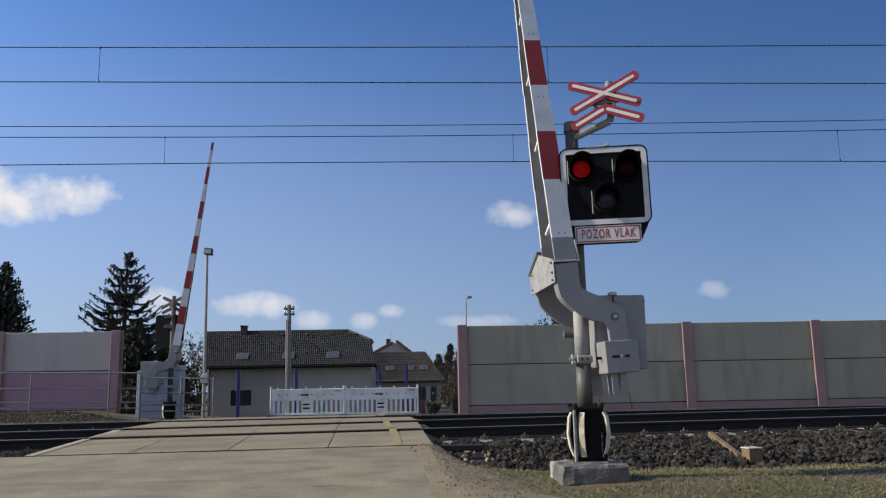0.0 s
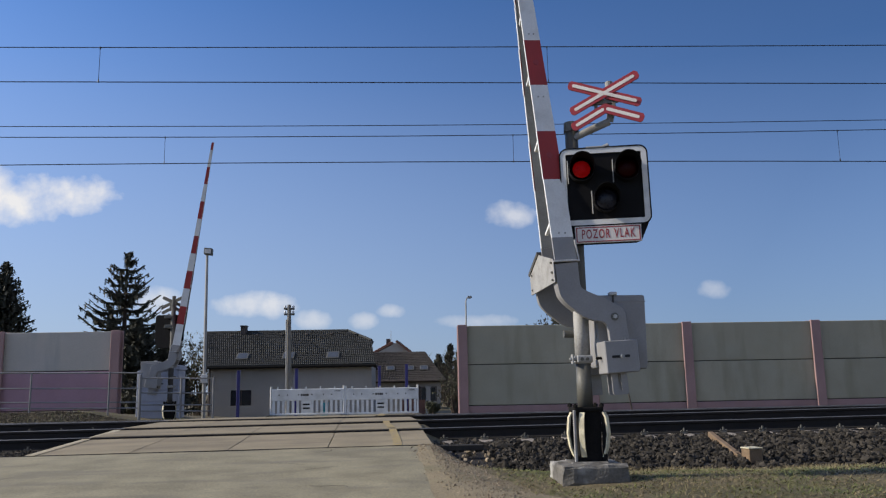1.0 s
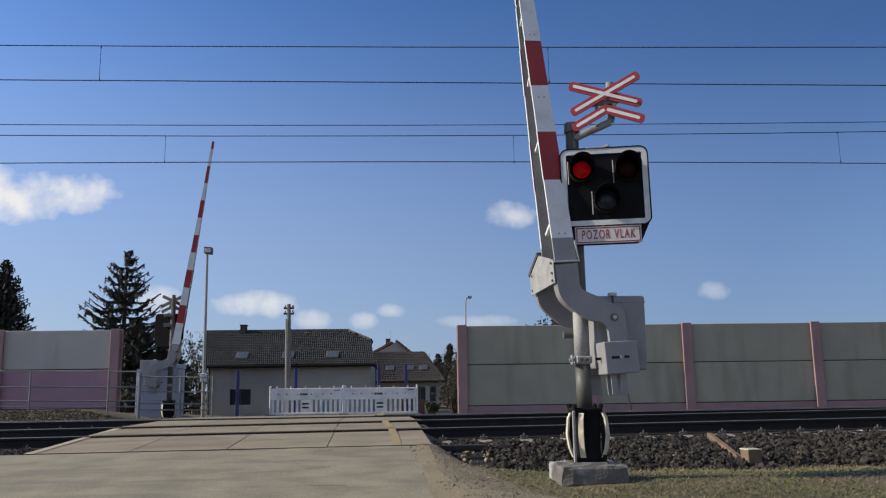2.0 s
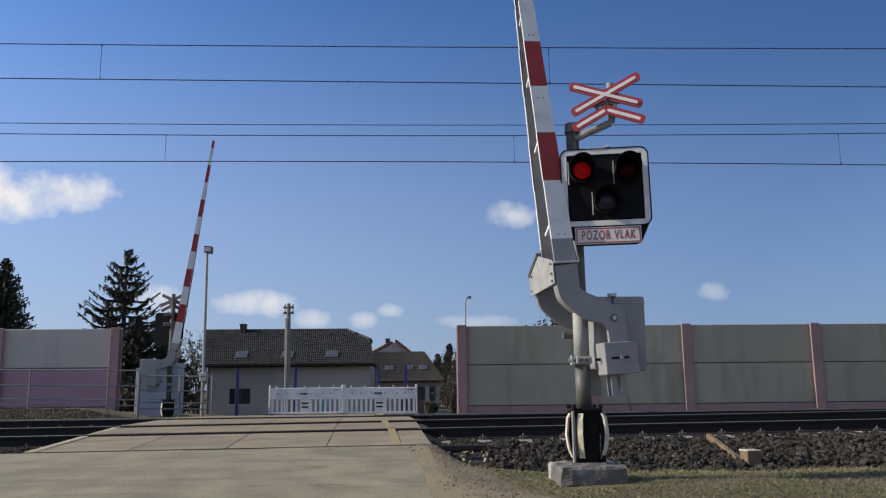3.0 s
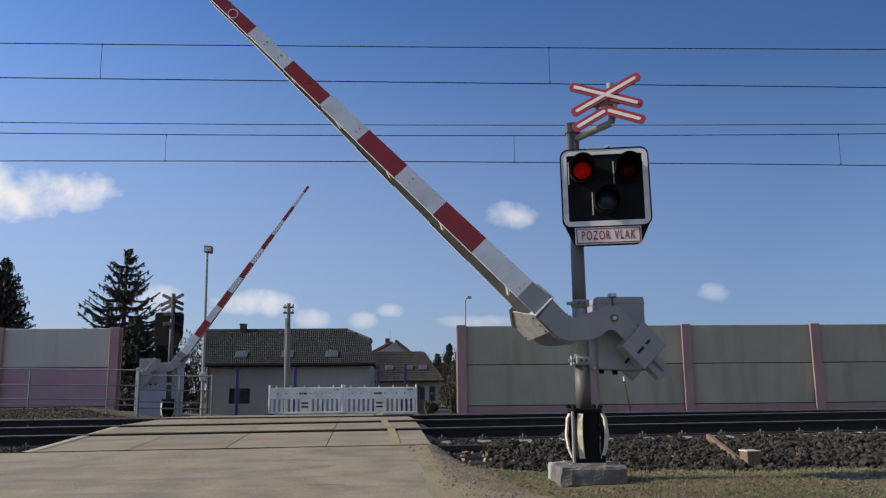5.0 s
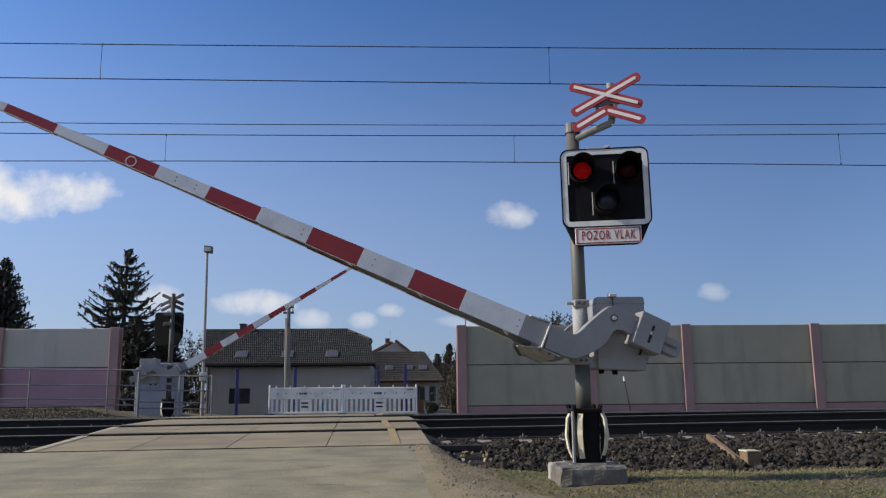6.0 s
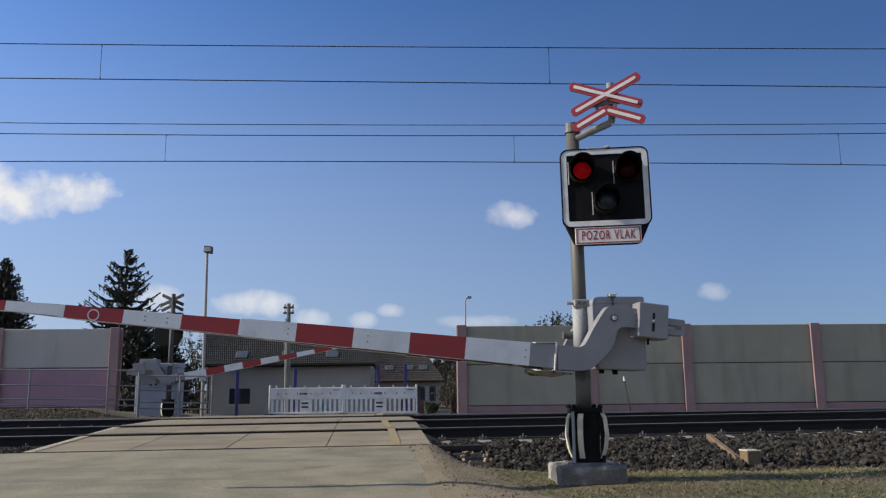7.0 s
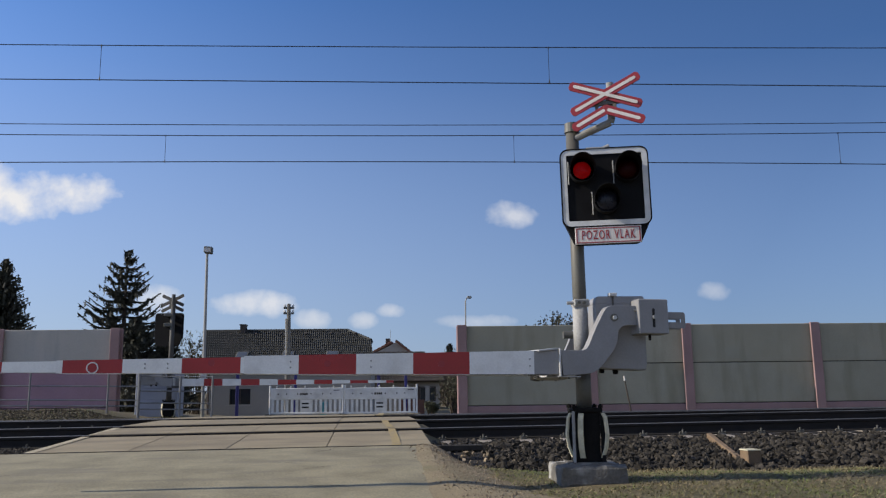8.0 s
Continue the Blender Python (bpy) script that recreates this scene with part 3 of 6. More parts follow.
def build_rails():
    prof = rail_profile()
    for k, y in enumerate(RAIL_Y):
        t = thing("rail", Matrix.Identity(4), "rust-brown steel running rail with a worn bright top", "rail", "running rails")
        xs = [-90, -12, -4.6, 0.2, 12, 90]
        bm = bmesh.new()
        rows = [[bm.verts.new((x, y + py, rail_z(k, x) - 0.176 + pz)) for py, pz in prof] for x in xs]
        n = len(prof)
        for a, b in zip(rows, rows[1:]):
            for i in range(n):
                j = (i + 1) % n
                bm.faces.new((a[i], b[i], b[j], a[j]))
        bmesh.ops.recalc_face_normals(bm, faces=bm.faces[:])
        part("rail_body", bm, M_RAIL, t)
        bm = bmesh.new()
        rows = [[bm.verts.new((x, y + dy, rail_z(k, x) + 0.002 + dz)) for dy, dz in ((-0.035, -0.008), (-0.026, 0), (0.026, 0), (0.035, -0.008))] for x in xs]
        for n, (a, b) in enumerate(zip(rows, rows[1:])):
            if n == 2:  # gritty and dull between the slabs
                continue
            for i in range(3):
                bm.faces.new((a[i], b[i], b[i + 1], a[i + 1]))
        part("running_surface", bm, M_RAILTOP, t, "bright worn running surface")


build_rails()


def build_sleepers():
    proto = thing("sleeper", Matrix.Identity(4), "concrete railway sleeper bedded in dark ballast", "sleeper", "concrete sleepers")
    part("beam", prism([(-0.14, -0.2), (0.14, -0.2), (0.125, 0.0), (-0.125, 0.0)], -1.25, 1.25, 0.01), M_SLEEPER, proto)
    for s in (-0.7525, 0.7525):
        for d in (-0.115, 0.115):
            bm = rod((0, s + d, -0.0), (0, s + d, 0.085 if s < 0 and d < 0 else 0.05), 0.016, 0.014, 7)
            box(-0.05, 0.05, s + d - 0.02, s + d + 0.02, 0.0, 0.022, 0.006, bm)
            tube([(-0.055, s + d, 0.02), (-0.045, s + d - 0.012, 0.05), (-0.02, s + d, 0.032)], 0.009, 6, bm)
            tube([(0.055, s + d, 0.02), (0.045, s + d - 0.012, 0.05), (0.02, s + d, 0.032)], 0.009, 6, bm)
            part("rail_fastening", bm, M_MAST if s < 0 and d < 0 else M_RAIL, proto)
    first = True
    for track in (0, 1):
        y = (RAIL_Y[2 * track] + RAIL_Y[2 * track + 1]) / 2
        for i in range(-14, 46):
            x = 4.15 + 0.598 * (i - 6)
            if -4.9 < x < 0.42:
                continue
            za, zb = rail_z(2 * track, x), rail_z(2 * track + 1, x)
            m = Matrix.Translation((x, y, (za + zb) / 2 - 0.180)) @ Euler((math.atan2(zb - za, 1.505), 0, 0)).to_matrix().to_4x4()
            if first:
                proto.matrix_basis, first = m, False
            else:
                copy_thing(proto, m)


build_sleepers()


def build_crossing():
    t = thing("crossing_deck", Matrix.Identity(4), "beige concrete slab deck laid across both tracks", "level crossing", kind="structure")
    lefts = [-4.60, -3.45, -2.265, -1.04]
    edges = lefts + [0.26]
    rows = ((10.26, 12.29), (12.42, 13.78), (13.93, 16.33), (16.47, 17.83), (17.98, 19.6))
    for r, (y0, y1) in enumerate(rows):
        for i in range(4):
            x0, x1 = edges[i] + 0.003, edges[i + 1] - 0.003
            if r >= 3 and i == 3:
                x1 = -0.42
            bm = bmesh.new()
            top = []
            for (x, y) in ((x0, y0), (x1, y0), (x1, y1), (x0, y1)):
                xs = x - 0.04 * (y - 12.35)
                # the slabs lie lower than the rail head behind them
                top.append(bm.verts.new((xs, y, road_z(x, y) + (-0.024 if y == y1 and r in (0, 1, 2) else 0.004))))
            low = [bm.verts.new((v.co.x, v.co.y, v.co.z - 0.16)) for v in top]
            bm.faces.new(top), bm.faces.new(low[::-1])
            for k in range(4):
                bm.faces.new((top[(k + 1) % 4], top[k], low[k], low[(k + 1) % 4]))
            bmesh.ops.recalc_face_normals(bm, faces=bm.faces[:])
            bmesh.ops.bevel(bm, geom=bm.edges[:], offset=0.006, segments=1, affect="EDGES")
            part("slab", bm, M_SLAB, t)
    # dark steel edge against the road
    bm = bmesh.new()
    xs = (-4.6, -2.2, 0.26)
    rws = [[bm.verts.new((x, y, road_z(x, y) + dz)) for y, dz in ((10.232, -0.06), (10.232, 0.011), (10.258, 0.011), (10.258, -0.06))] for x in xs]
    for a, b in zip(rws, rws[1:]):
        for i in range(3):
            bm.faces.new((a[i], b[i], b[i + 1], a[i + 1]))
    part("edge_strip", bm, M_JOINT, t, "dark edge strip of the deck")
    # tarred bed under the slabs, seen in the joints and flange grooves
    me = grid_mesh(steps((-4.7, 0.3, 0.5)), steps((10.2, 19.7, 0.25)), lambda x, y: road_z(x, y) - 0.10)
    me.materials.append(M_JOINT)
    ob = new("joint_bed", me)
    ob.parent = t
    def deck_z(x, y):
        for k, (a, b) in enumerate(rows):
            if a <= y <= b:
                return road_z(x, y) - (0.024 * (y - a) / (b - a) if k < 3 else 0.0)
        return road_z(x, y)

    # pale edge strip along the end of the deck
    bm = bmesh.new()
    pts = [(10.27, -4.50), (12.28, -4.59), (13.77, -4.65)]
    rows2 = [(bm.verts.new((x - 0.09, y, deck_z(x, y) + 0.010)), bm.verts.new((x + 0.03, y, deck_z(x, y) + 0.010))) for y, x in pts]
    for a, b in zip(rows2, rows2[1:]):
        bm.faces.new((a[0], a[1], b[1], b[0]))
    part("edge_strip", bm, M_EDGE, t, "pale worn edge strip")
    bm = bmesh.new()
    pts = []
    for i in range(15):
        y = 10.30 + i * 0.25
        x = -0.10 - 0.02 * (y - 10.3) - 0.013 * (y - 10.3) ** 2
        pts.append((bm.verts.new((x - 0.055, y, deck_z(x, y) + 0.009)), bm.verts.new((x + 0.055, y, deck_z(x, y) + 0.009))))
    for i, (a, b) in enumerate(zip(pts, pts[1:])):
        if not any(a[0].co.y < q < b[0].co.y for q in RAIL_Y):
            bm.faces.new((a[0], a[1], b[1], b[0]))
    part("yellow_line", bm, M_YELLOW, t, "worn yellow edge line")
    bm = box(-0.56, -0.43, 16.5, 17.8, 0.77, 0.78)
    part("yellow_mark", bm, M_YELLOW, t, "worn yellow edge mark")
    # timber kerb under the deck's end
    single("kerb_board", box(0.30, 0.98, 10.40, 10.50, 0.50, 0.572, 0.008), M_JOINT, "dark timber kerb board at the end of the deck", "board")


build_crossing()


# ---- noise walls ----
def build_walls():
    def stretch(posts, y, z0, z1, joint, upper, lower, plinth, name, label):
        t = thing(name, Matrix.Identity(4), label, "noise wall", kind="structure")
        for x in posts:
            # an H-shaped post: two flanges and a web
            bm = box(x - 0.15, x + 0.15, y - 0.20, y - 0.13, z0 - 0.4, z1 + 0.03, 0.012)
            box(x - 0.05, x + 0.05, y - 0.132, y + 0.132, z0 - 0.4, z1 + 0.03, 0, bm)
            box(x - 0.15, x + 0.15, y + 0.13, y + 0.20, z0 - 0.4, z1 + 0.03, 0.012, bm)
            part("post", bm, M_PINK, t, "pink painted concrete post")
        for a, b in zip(posts, posts[1:]):
            part("panel", box(a + 0.055, b - 0.055, y - 0.07, y + 0.07, z0 + plinth + 0.012, joint - 0.012, 0.012), lower, t)
            part("panel", box(a + 0.055, b - 0.055, y - 0.07, y + 0.07, joint + 0.012, z1, 0.012), upper, t)
            part("plinth", box(a + 0.055, b - 0.055, y - 0.11, y + 0.10, z0 - 0.4, z0 + plinth - 0.012, 0.012), M_PINK, t, "pinkish concrete plinth")
            part("joint", box(a + 0.055, b - 0.055, y - 0.045, y + 0.045, z0 + plinth - 0.02, z1 - 0.05), M_JOINT, t)

    posts = [1.80, 5.88, 8.94, 13.12, 17.4, 21.5, 25.6, 29.7, 33.8, 37.9]
    stretch(posts, 25.6, 0.55, 3.23, 2.02, M_PANEL, M_PANEL, 0.21, "wall_east", "tall grey-green concrete noise wall with pink posts")
    stretch([-33.6, -29.6, -25.6, -21.6, -17.4, -13.25, -9.52], 27.5, 0.72, 3.37, 2.09, M_PANEL_GREY, M_PINKPANEL, 0.1, "wall_west",
            "concrete noise wall, grey above and mauve below, with pink posts")


build_walls()


# ---- signal and barrier ----
MAST = (1.658, 7.56)


def build_signal(m):
    t = thing("crossing_signal", m, "level crossing light signal on a grey mast with warning cross", "crossing signal", "crossing signals")
    z0 = 0.42
    # concrete base, chipped
    bm = box(-0.30, 0.31, -0.32, 0.34, -0.05, 0.135, 0.0)
    bmesh.ops.subdivide_edges(bm, edges=bm.edges[:], cuts=5, use_grid_fill=True)
    for v in bm.verts:
        c = v.co
        edge = sum(1 for q, lo, hi in ((c.x, -0.30, 0.31), (c.y, -0.32, 0.34), (c.z, -0.05, 0.135)) if min(abs(q - lo), abs(q - hi)) < 0.01)
        k = 0.010 if edge < 2 else 0.030
        c += noise.noise_vector(c * 9) * k
        if edge >= 2:
            c -= Vector((math.copysign(0.014, c.x), math.copysign(0.014, c.y), 0.010 if c.z > 0.1 else 0))
    part("concrete_base", bm, M_BASE, t, "chipped whitewashed concrete footing")
    part("base_plate", box(-0.19, 0.15, -0.20, 0.16, 0.11, 0.148, 0.012), M_BASE, t, "pale mortar pad")
    part("foot_block", prism([(-0.125, 0.14), (0.125, 0.14), (0.105, 0.25), (0.115, 0.42), (0.11, 0.60), (-0.11, 0.60), (-0.11, 0.42), (-0.10, 0.25)], -0.12, 0.12, 0.015), M_FOOT, t, "black cast foot")
    part("flange", box(-0.135, 0.135, -0.14, 0.14, 0.585, 0.625, 0.01), M_FOOT, t)
    for x, y in ((-0.12, -0.12), (0.12, -0.12), (-0.12, 0.12), (0.12, 0.12)):
        bm = rod((x, y, 0.55), (x, y, 0.66), 0.012, 0.012, 8)
        rod((x, y, 0.625), (x, y, 0.65), 0.024, 0.024, 6, bm)
        part("bolt", bm, M_FOOT, t)
        part("bolt", rod((x * 1.1, y * 1.1, 0.145), (x * 1.1, y * 1.1, 0.21), 0.022, 0.018, 6), M_FOOT, t)
    # bowed fins with pale cream strips along their edges
    part("foot_bar", box(-0.150, -0.125, -0.165, -0.135, 0.145, 0.60, 0.006), M_SLEEVE, t, "grey upright bar")
    for x, y, a in ((-0.12, -0.02, 188), (-0.055, -0.125, -118), (0.125, -0.11, -42), (0.10, 0.12, 50)):
        prof = [(0.0, 0.585), (0.02, 0.58), (0.045, 0.535), (0.060, 0.39), (0.042, 0.27), (0.008, 0.185), (0.0, 0.185)]
        f = part("fin", turned(prism(prof, -0.022, 0.022, 0.003), pose(x, y, 0, 0, 0, a)), M_FOOT, t)
        bm = bmesh.new()
        for (ax, az), (bx, bz) in zip(prof[1:], prof[2:-1]):
            v = [bm.verts.new(p) for p in ((ax + 0.005, -0.024, az), (ax + 0.005, 0.024, az), (bx + 0.005, 0.024, bz), (bx + 0.005, -0.024, bz))]
            w = [bm.verts.new(q.co - Vector((0.016, 0, 0))) for q in v]
            bm.faces.new(v), bm.faces.new(w[::-1])
            for i in range(4):
                bm.faces.new((v[i], v[(i + 1) % 4], w[(i + 1) % 4], w[i]))
        part("edge_strip", turned(bm, pose(x, y, 0, 0, 0, a)), M_CREAM, f, "cream edge of the fin")
    part("mast", rod((0, 0, 0.62), (-0.012, 0, 3.33), 0.066, 0.062, 28), M_MAST, t, smooth=True)
    # shade under machine and boom is put into the lower sleeve's dark colour
    part("sleeve", rod((0, 0, 0.625), (-0.002, 0, 1.02), 0.070, 0.070, 28), M_MAST, t, "steel sleeve with the machine's shade in its dark colour", True)
    part("sleeve", rod((-0.003, 0, 1.02), (-0.005, 0, 1.62), 0.071, 0.070, 28), M_SLEEVE, t, "bare grey steel sleeve", True)
    part("collar", rod((-0.012, 0, 3.26), (-0.012, 0, 3.355), 0.075, 0.07, 16), M_MAST, t)
    # clamps that carry the barrier machine
    for z in (1.59, 1.06):
        c = part("clamp", box(-0.074, 0.074, -0.080, 0.080, z - 0.036, z + 0.036, 0.012), M_GALV, t, "steel mast clamp")
        part("clamp_bolt", rod((-0.135, -0.05, z), (-0.07, -0.05, z), 0.016, 0.016, 8), M_GALV, c)
        part("clamp_bolt", rod((0.02, -0.105, z), (0.02, -0.078, z), 0.016, 0.016, 6), M_MAST, c)
        part("clamp_bolt", rod((-0.03, -0.105, z), (-0.03, -0.078, z), 0.016, 0.016, 6), M_MAST, c)
    part("clamp_plate", box(-0.115, -0.10, -0.07, 0.0, 1.015, 1.105, 0.004), M_GALV, t)
    part("stop_buffer", rod((-0.16, 0.06, 1.30), (-0.05, 0.06, 1.30), 0.036, 0.036, 14), M_MAST, t)

    # the shield with its lamps, turned towards the road
    sh = part("shield", prism([(-0.40, -0.32), (-0.315, -0.515), (-0.28, -0.535), (0.27, -0.535), (0.31, -0.515), (0.40, -0.32), (0.40, 0.32), (0.34, 0.38), (-0.34, 0.38), (-0.40, 0.32)], 0.0, 0.05, 0.008),
              M_BLACK, t, "black signal shield board")
    sh.matrix_basis = Matrix.Translation((0.240, -0.20, 2.655)) @ Euler((0, radians(-0.6), radians(-9))).to_matrix().to_4x4()
    out_, in_ = rounded(-0.402, 0.402, -0.355, 0.385, 0.07), rounded(-0.352, 0.352, -0.305, 0.336, 0.012)
    part("rim", ring_prism(out_, in_, -0.012, 0.0), M_RIM, sh, "white rim of the signal shield")
    part("rim_edge", ring_prism(rounded(-0.414, 0.414, -0.366, 0.397, 0.08), rounded(-0.402, 0.402, -0.355, 0.385, 0.07), -0.016, 0.03), M_BLACK, sh)
    plate = part("name_plate", box(-0.303, 0.307, -0.014, 0.0, -0.528, -0.366, 0.003), M_SIGNWHITE, sh, "white plate with red capital lettering")
    part("plate_border", ring_prism(rounded(-0.292, 0.296, -0.518, -0.376, 0.004, 1), rounded(-0.282, 0.286, -0.509, -0.385, 0.004, 1), -0.0165, -0.013), M_SIGNRED, sh)
    cu = bpy.data.curves.new("lettering", "FONT")
    cu.body, cu.size, cu.extrude, cu.align_x, cu.align_y = "POZOR VLAK", 0.104, 0.0012, "CENTER", "CENTER"
    cu.space_character, cu.space_word = 1.26, 1.22
    cu.offset = 0.0012
    tmp = bpy.data.objects.new("lettering", cu)
    scene.collection.objects.link(tmp)
    me = bpy.data.meshes.new_from_object(tmp.evaluated_get(bpy.context.evaluated_depsgraph_get()))
    bpy.data.objects.remove(tmp)
    me.transform(pose(0.002, -0.0152, -0.447, 90, 0, 0) @ Matrix.Diagonal((0.645, 1.16, 1, 1)))
    me.materials.clear()
    me.materials.append(M_SIGNRED)
    ob = new("lettering", me)
    ob.parent = sh
    ob["label"] = "red lettering POZOR VLAK"
    part("cable_gland", rod((0.0, 0.02, 0.385), (0.06, 0.02, 0.42), 0.03, 0.02, 10), M_GALV, sh)
    part("top_clip", box(-0.16, 0.02, -0.02, 0.03, 0.386, 0.405, 0.006), M_GALV, sh)
    lamps = []
    for lx, lz in ((-0.212, 0.172), (0.208, 0.164), (0.0, -0.130)):
        red = lz > 0
        L = Matrix.Translation((lx, 0, lz))
        # round body, then the hood over it
        bm = bmesh.new()
        n = 24
        for a, b, r, arc in ((0.0, -0.10, 0.118, (0, 360)), (-0.10, -0.27, 0.120, (-14, 194))):
            ring = []
            for i in range(n + 1):
                g = radians(arc[0] + (arc[1] - arc[0]) * i / n)
                y1 = b if arc[1] == 360 else a - (0.03 + 0.14 * max(0.0, math.sin(g) * 0.5 + 0.5))
                ring.append([bm.verts.new((rr * math.cos(g), y, rr * math.sin(g))) for rr, y in ((r, a), (r, y1), (r - 0.006, y1), (r - 0.006, a))])
            for u, v in zip(ring, ring[1:]):
                for k in range(4):
                    bm.faces.new((u[k], v[k], v[(k + 1) % 4], u[(k + 1) % 4]))
        bmesh.ops.recalc_face_normals(bm, faces=bm.faces[:])
        h = part("lamp_hood", turned(bm, L), M_BLACK, sh, "black lamp hood")
        # domed lens
        bm = bmesh.new()
        rows = []
        for j in range(6):
            g = radians(90 * j / 5)
            rows.append([bm.verts.new((0.108 * math.cos(g) * math.cos(radians(15 * i)), -0.075 - 0.05 * math.sin(g), 0.108 * math.cos(g) * math.sin(radians(15 * i)))) for i in range(24)])
        for u, v in zip(rows, rows[1:]):
            for i in range(24):
                j = (i + 1) % 24
                bm.faces.new((u[i], u[j], v[j], v[i]))
        bmesh.ops.remove_doubles(bm, verts=bm.verts[:], dist=0.0005)
        part("lens", turned(bm, L), M_LENS if red else M_FROST, sh, "red lens glass" if red else "dark clear lens glass", smooth=True)
        if red:
            # turning reflector: one face glows, the other is dark
            bm = bmesh.new()
            front = [bm.verts.new((0.082 * math.cos(radians(15 * i)), -0.004, 0.082 * math.sin(radians(15 * i)))) for i in range(24)]
            bm.faces.new(front)
            r = part("reflector", bm, M_LIT, sh, "lamp reflector of a flashing red light")
            bm = bmesh.new()
            back = [bm.verts.new((0.083 * math.cos(radians(15 * i)), 0.004, 0.083 * math.sin(radians(15 * i)))) for i in range(24)]
            mid = [bm.verts.new((v.co.x, -0.002, v.co.z)) for v in back]
            bm.faces.new(back[::-1]), bm.faces.new(mid)
            for i in range(24):
                bm.faces.new((back[i], back[(i + 1) % 24], mid[(i + 1) % 24], mid[i]))
            bmesh.ops.recalc_face_normals(bm, faces=bm.faces[:])
            me = bpy.data.meshes.new("reflector")
            bm.to_mesh(me)
            bm.free()
            me.materials.append(M_UNLIT)
            # join the dark back to the glowing face as one solid reflector
            bm = bmesh.new()
            bm.from_mesh(r.data)
            k = len(bm.faces)
            bm.from_mesh(me)
            bm.faces.ensure_lookup_table()
            for f in bm.faces[k:]:
                f.material_index = 1
            bm.to_mesh(r.data)
            bm.free()
            bpy.data.meshes.remove(me)
            r.data.materials.append(M_UNLIT)
            r.matrix_basis = Matrix.Translation((lx, -0.055, lz))
            lamps.append(r)
        part("hood_rod", rod((lx - 0.125, -0.012, lz - 0.12), (lx - 0.125, -0.012, lz + 0.10), 0.006, 0.006, 6), M_GALV, sh)
    part("shield_bracket", box(-0.02, 0.22, -0.16, 0.07, 2.66, 2.76, 0.01), M_MAST, t)
    part("shield_bracket", box(-0.02, 0.22, -0.16, 0.07, 2.94, 3.02, 0.01), M_MAST, t)

    # warning cross on its bent arm
    part("cross_arm", tube([(-0.01, -0.02, 3.19), (0.10, -0.06, 3.235), (0.335, -0.14, 3.325), (0.345, -0.15, 3.36), (0.345, -0.15, 3.72)], 0.036, 14), M_SLEEVE, t)
    cr = part("cross_holder", box(-0.13, 0.13, 0.004, 0.03, -0.10, -0.05, 0.004), M_MAST, t)
    cr.matrix_basis = Matrix.Translation((0.272, -0.22, 3.574)) @ Euler((0, radians(-2.5), radians(-18))).to_matrix().to_4x4()
    for dx in (-0.085, 0.085):
        part("strap", box(dx - 0.016, dx + 0.016, 0.004, 0.022, -0.19, -0.02, 0.003), M_MAST, cr)

    def board(name, a, b, yy, front=-0.0085):
        a, b = Vector((a[0], 0, a[1])), Vector((b[0], 0, b[1]))
        ln, ang = (b - a).length, math.degrees(math.atan2((b - a).z, (b - a).x))
        mm = pose(a.x, yy, a.z, 0, -ang, 0)
        oct_ = lambda g: [(-g, 0), (-g, 0.022), (-g + 0.02 + g * 0, 0.045 - 0.0), (ln + g - 0.02, 0.045), (ln + g, 0.022), (ln + g, -0.022), (ln + g - 0.02, -0.045), (-g + 0.02, -0.045), (-g, -0.022)]
        p = part(name, turned(prism(oct_(0.03), -0.006, 0.004, 0.0015), mm), M_SIGNRED, cr, "red-bordered warning cross board")
        part("board_back", turned(prism(oct_(0.029), 0.0045, 0.0075), mm), M_DARKPAINT_SHADE, p, "dull dark back of the board")
        part("stripe", turned(prism(rounded(0.012, ln - 0.012, -0.0155, 0.0155, 0.0150, 3), front, -0.005), mm), M_SIGNWHITE, p, "white stripe")

    board("cross_board", (-0.300, 0.130), (0.310, -0.130), -0.004, -0.0195)
    board("cross_board", (-0.300, -0.132), (0.310, 0.136), -0.0135)
    board("half_board", (-0.300, -0.286), (0.0, -0.148), -0.004)
    board("half_board", (0.0, -0.148), (0.320, -0.290), -0.006)
    return t, lamps


def softened(pts):
    """The open line pts with its inner corners rounded."""
    for _ in range(2):
        out = [pts[0]]
        for (ax, az), (bx, bz) in zip(pts, pts[1:]):
            out += [(ax * 0.75 + bx * 0.25, az * 0.75 + bz * 0.25), (ax * 0.25 + bx * 0.75, az * 0.25 + bz * 0.75)]
        pts = out + [pts[-1]]
    return pts


CROOK = radians(-6.68)


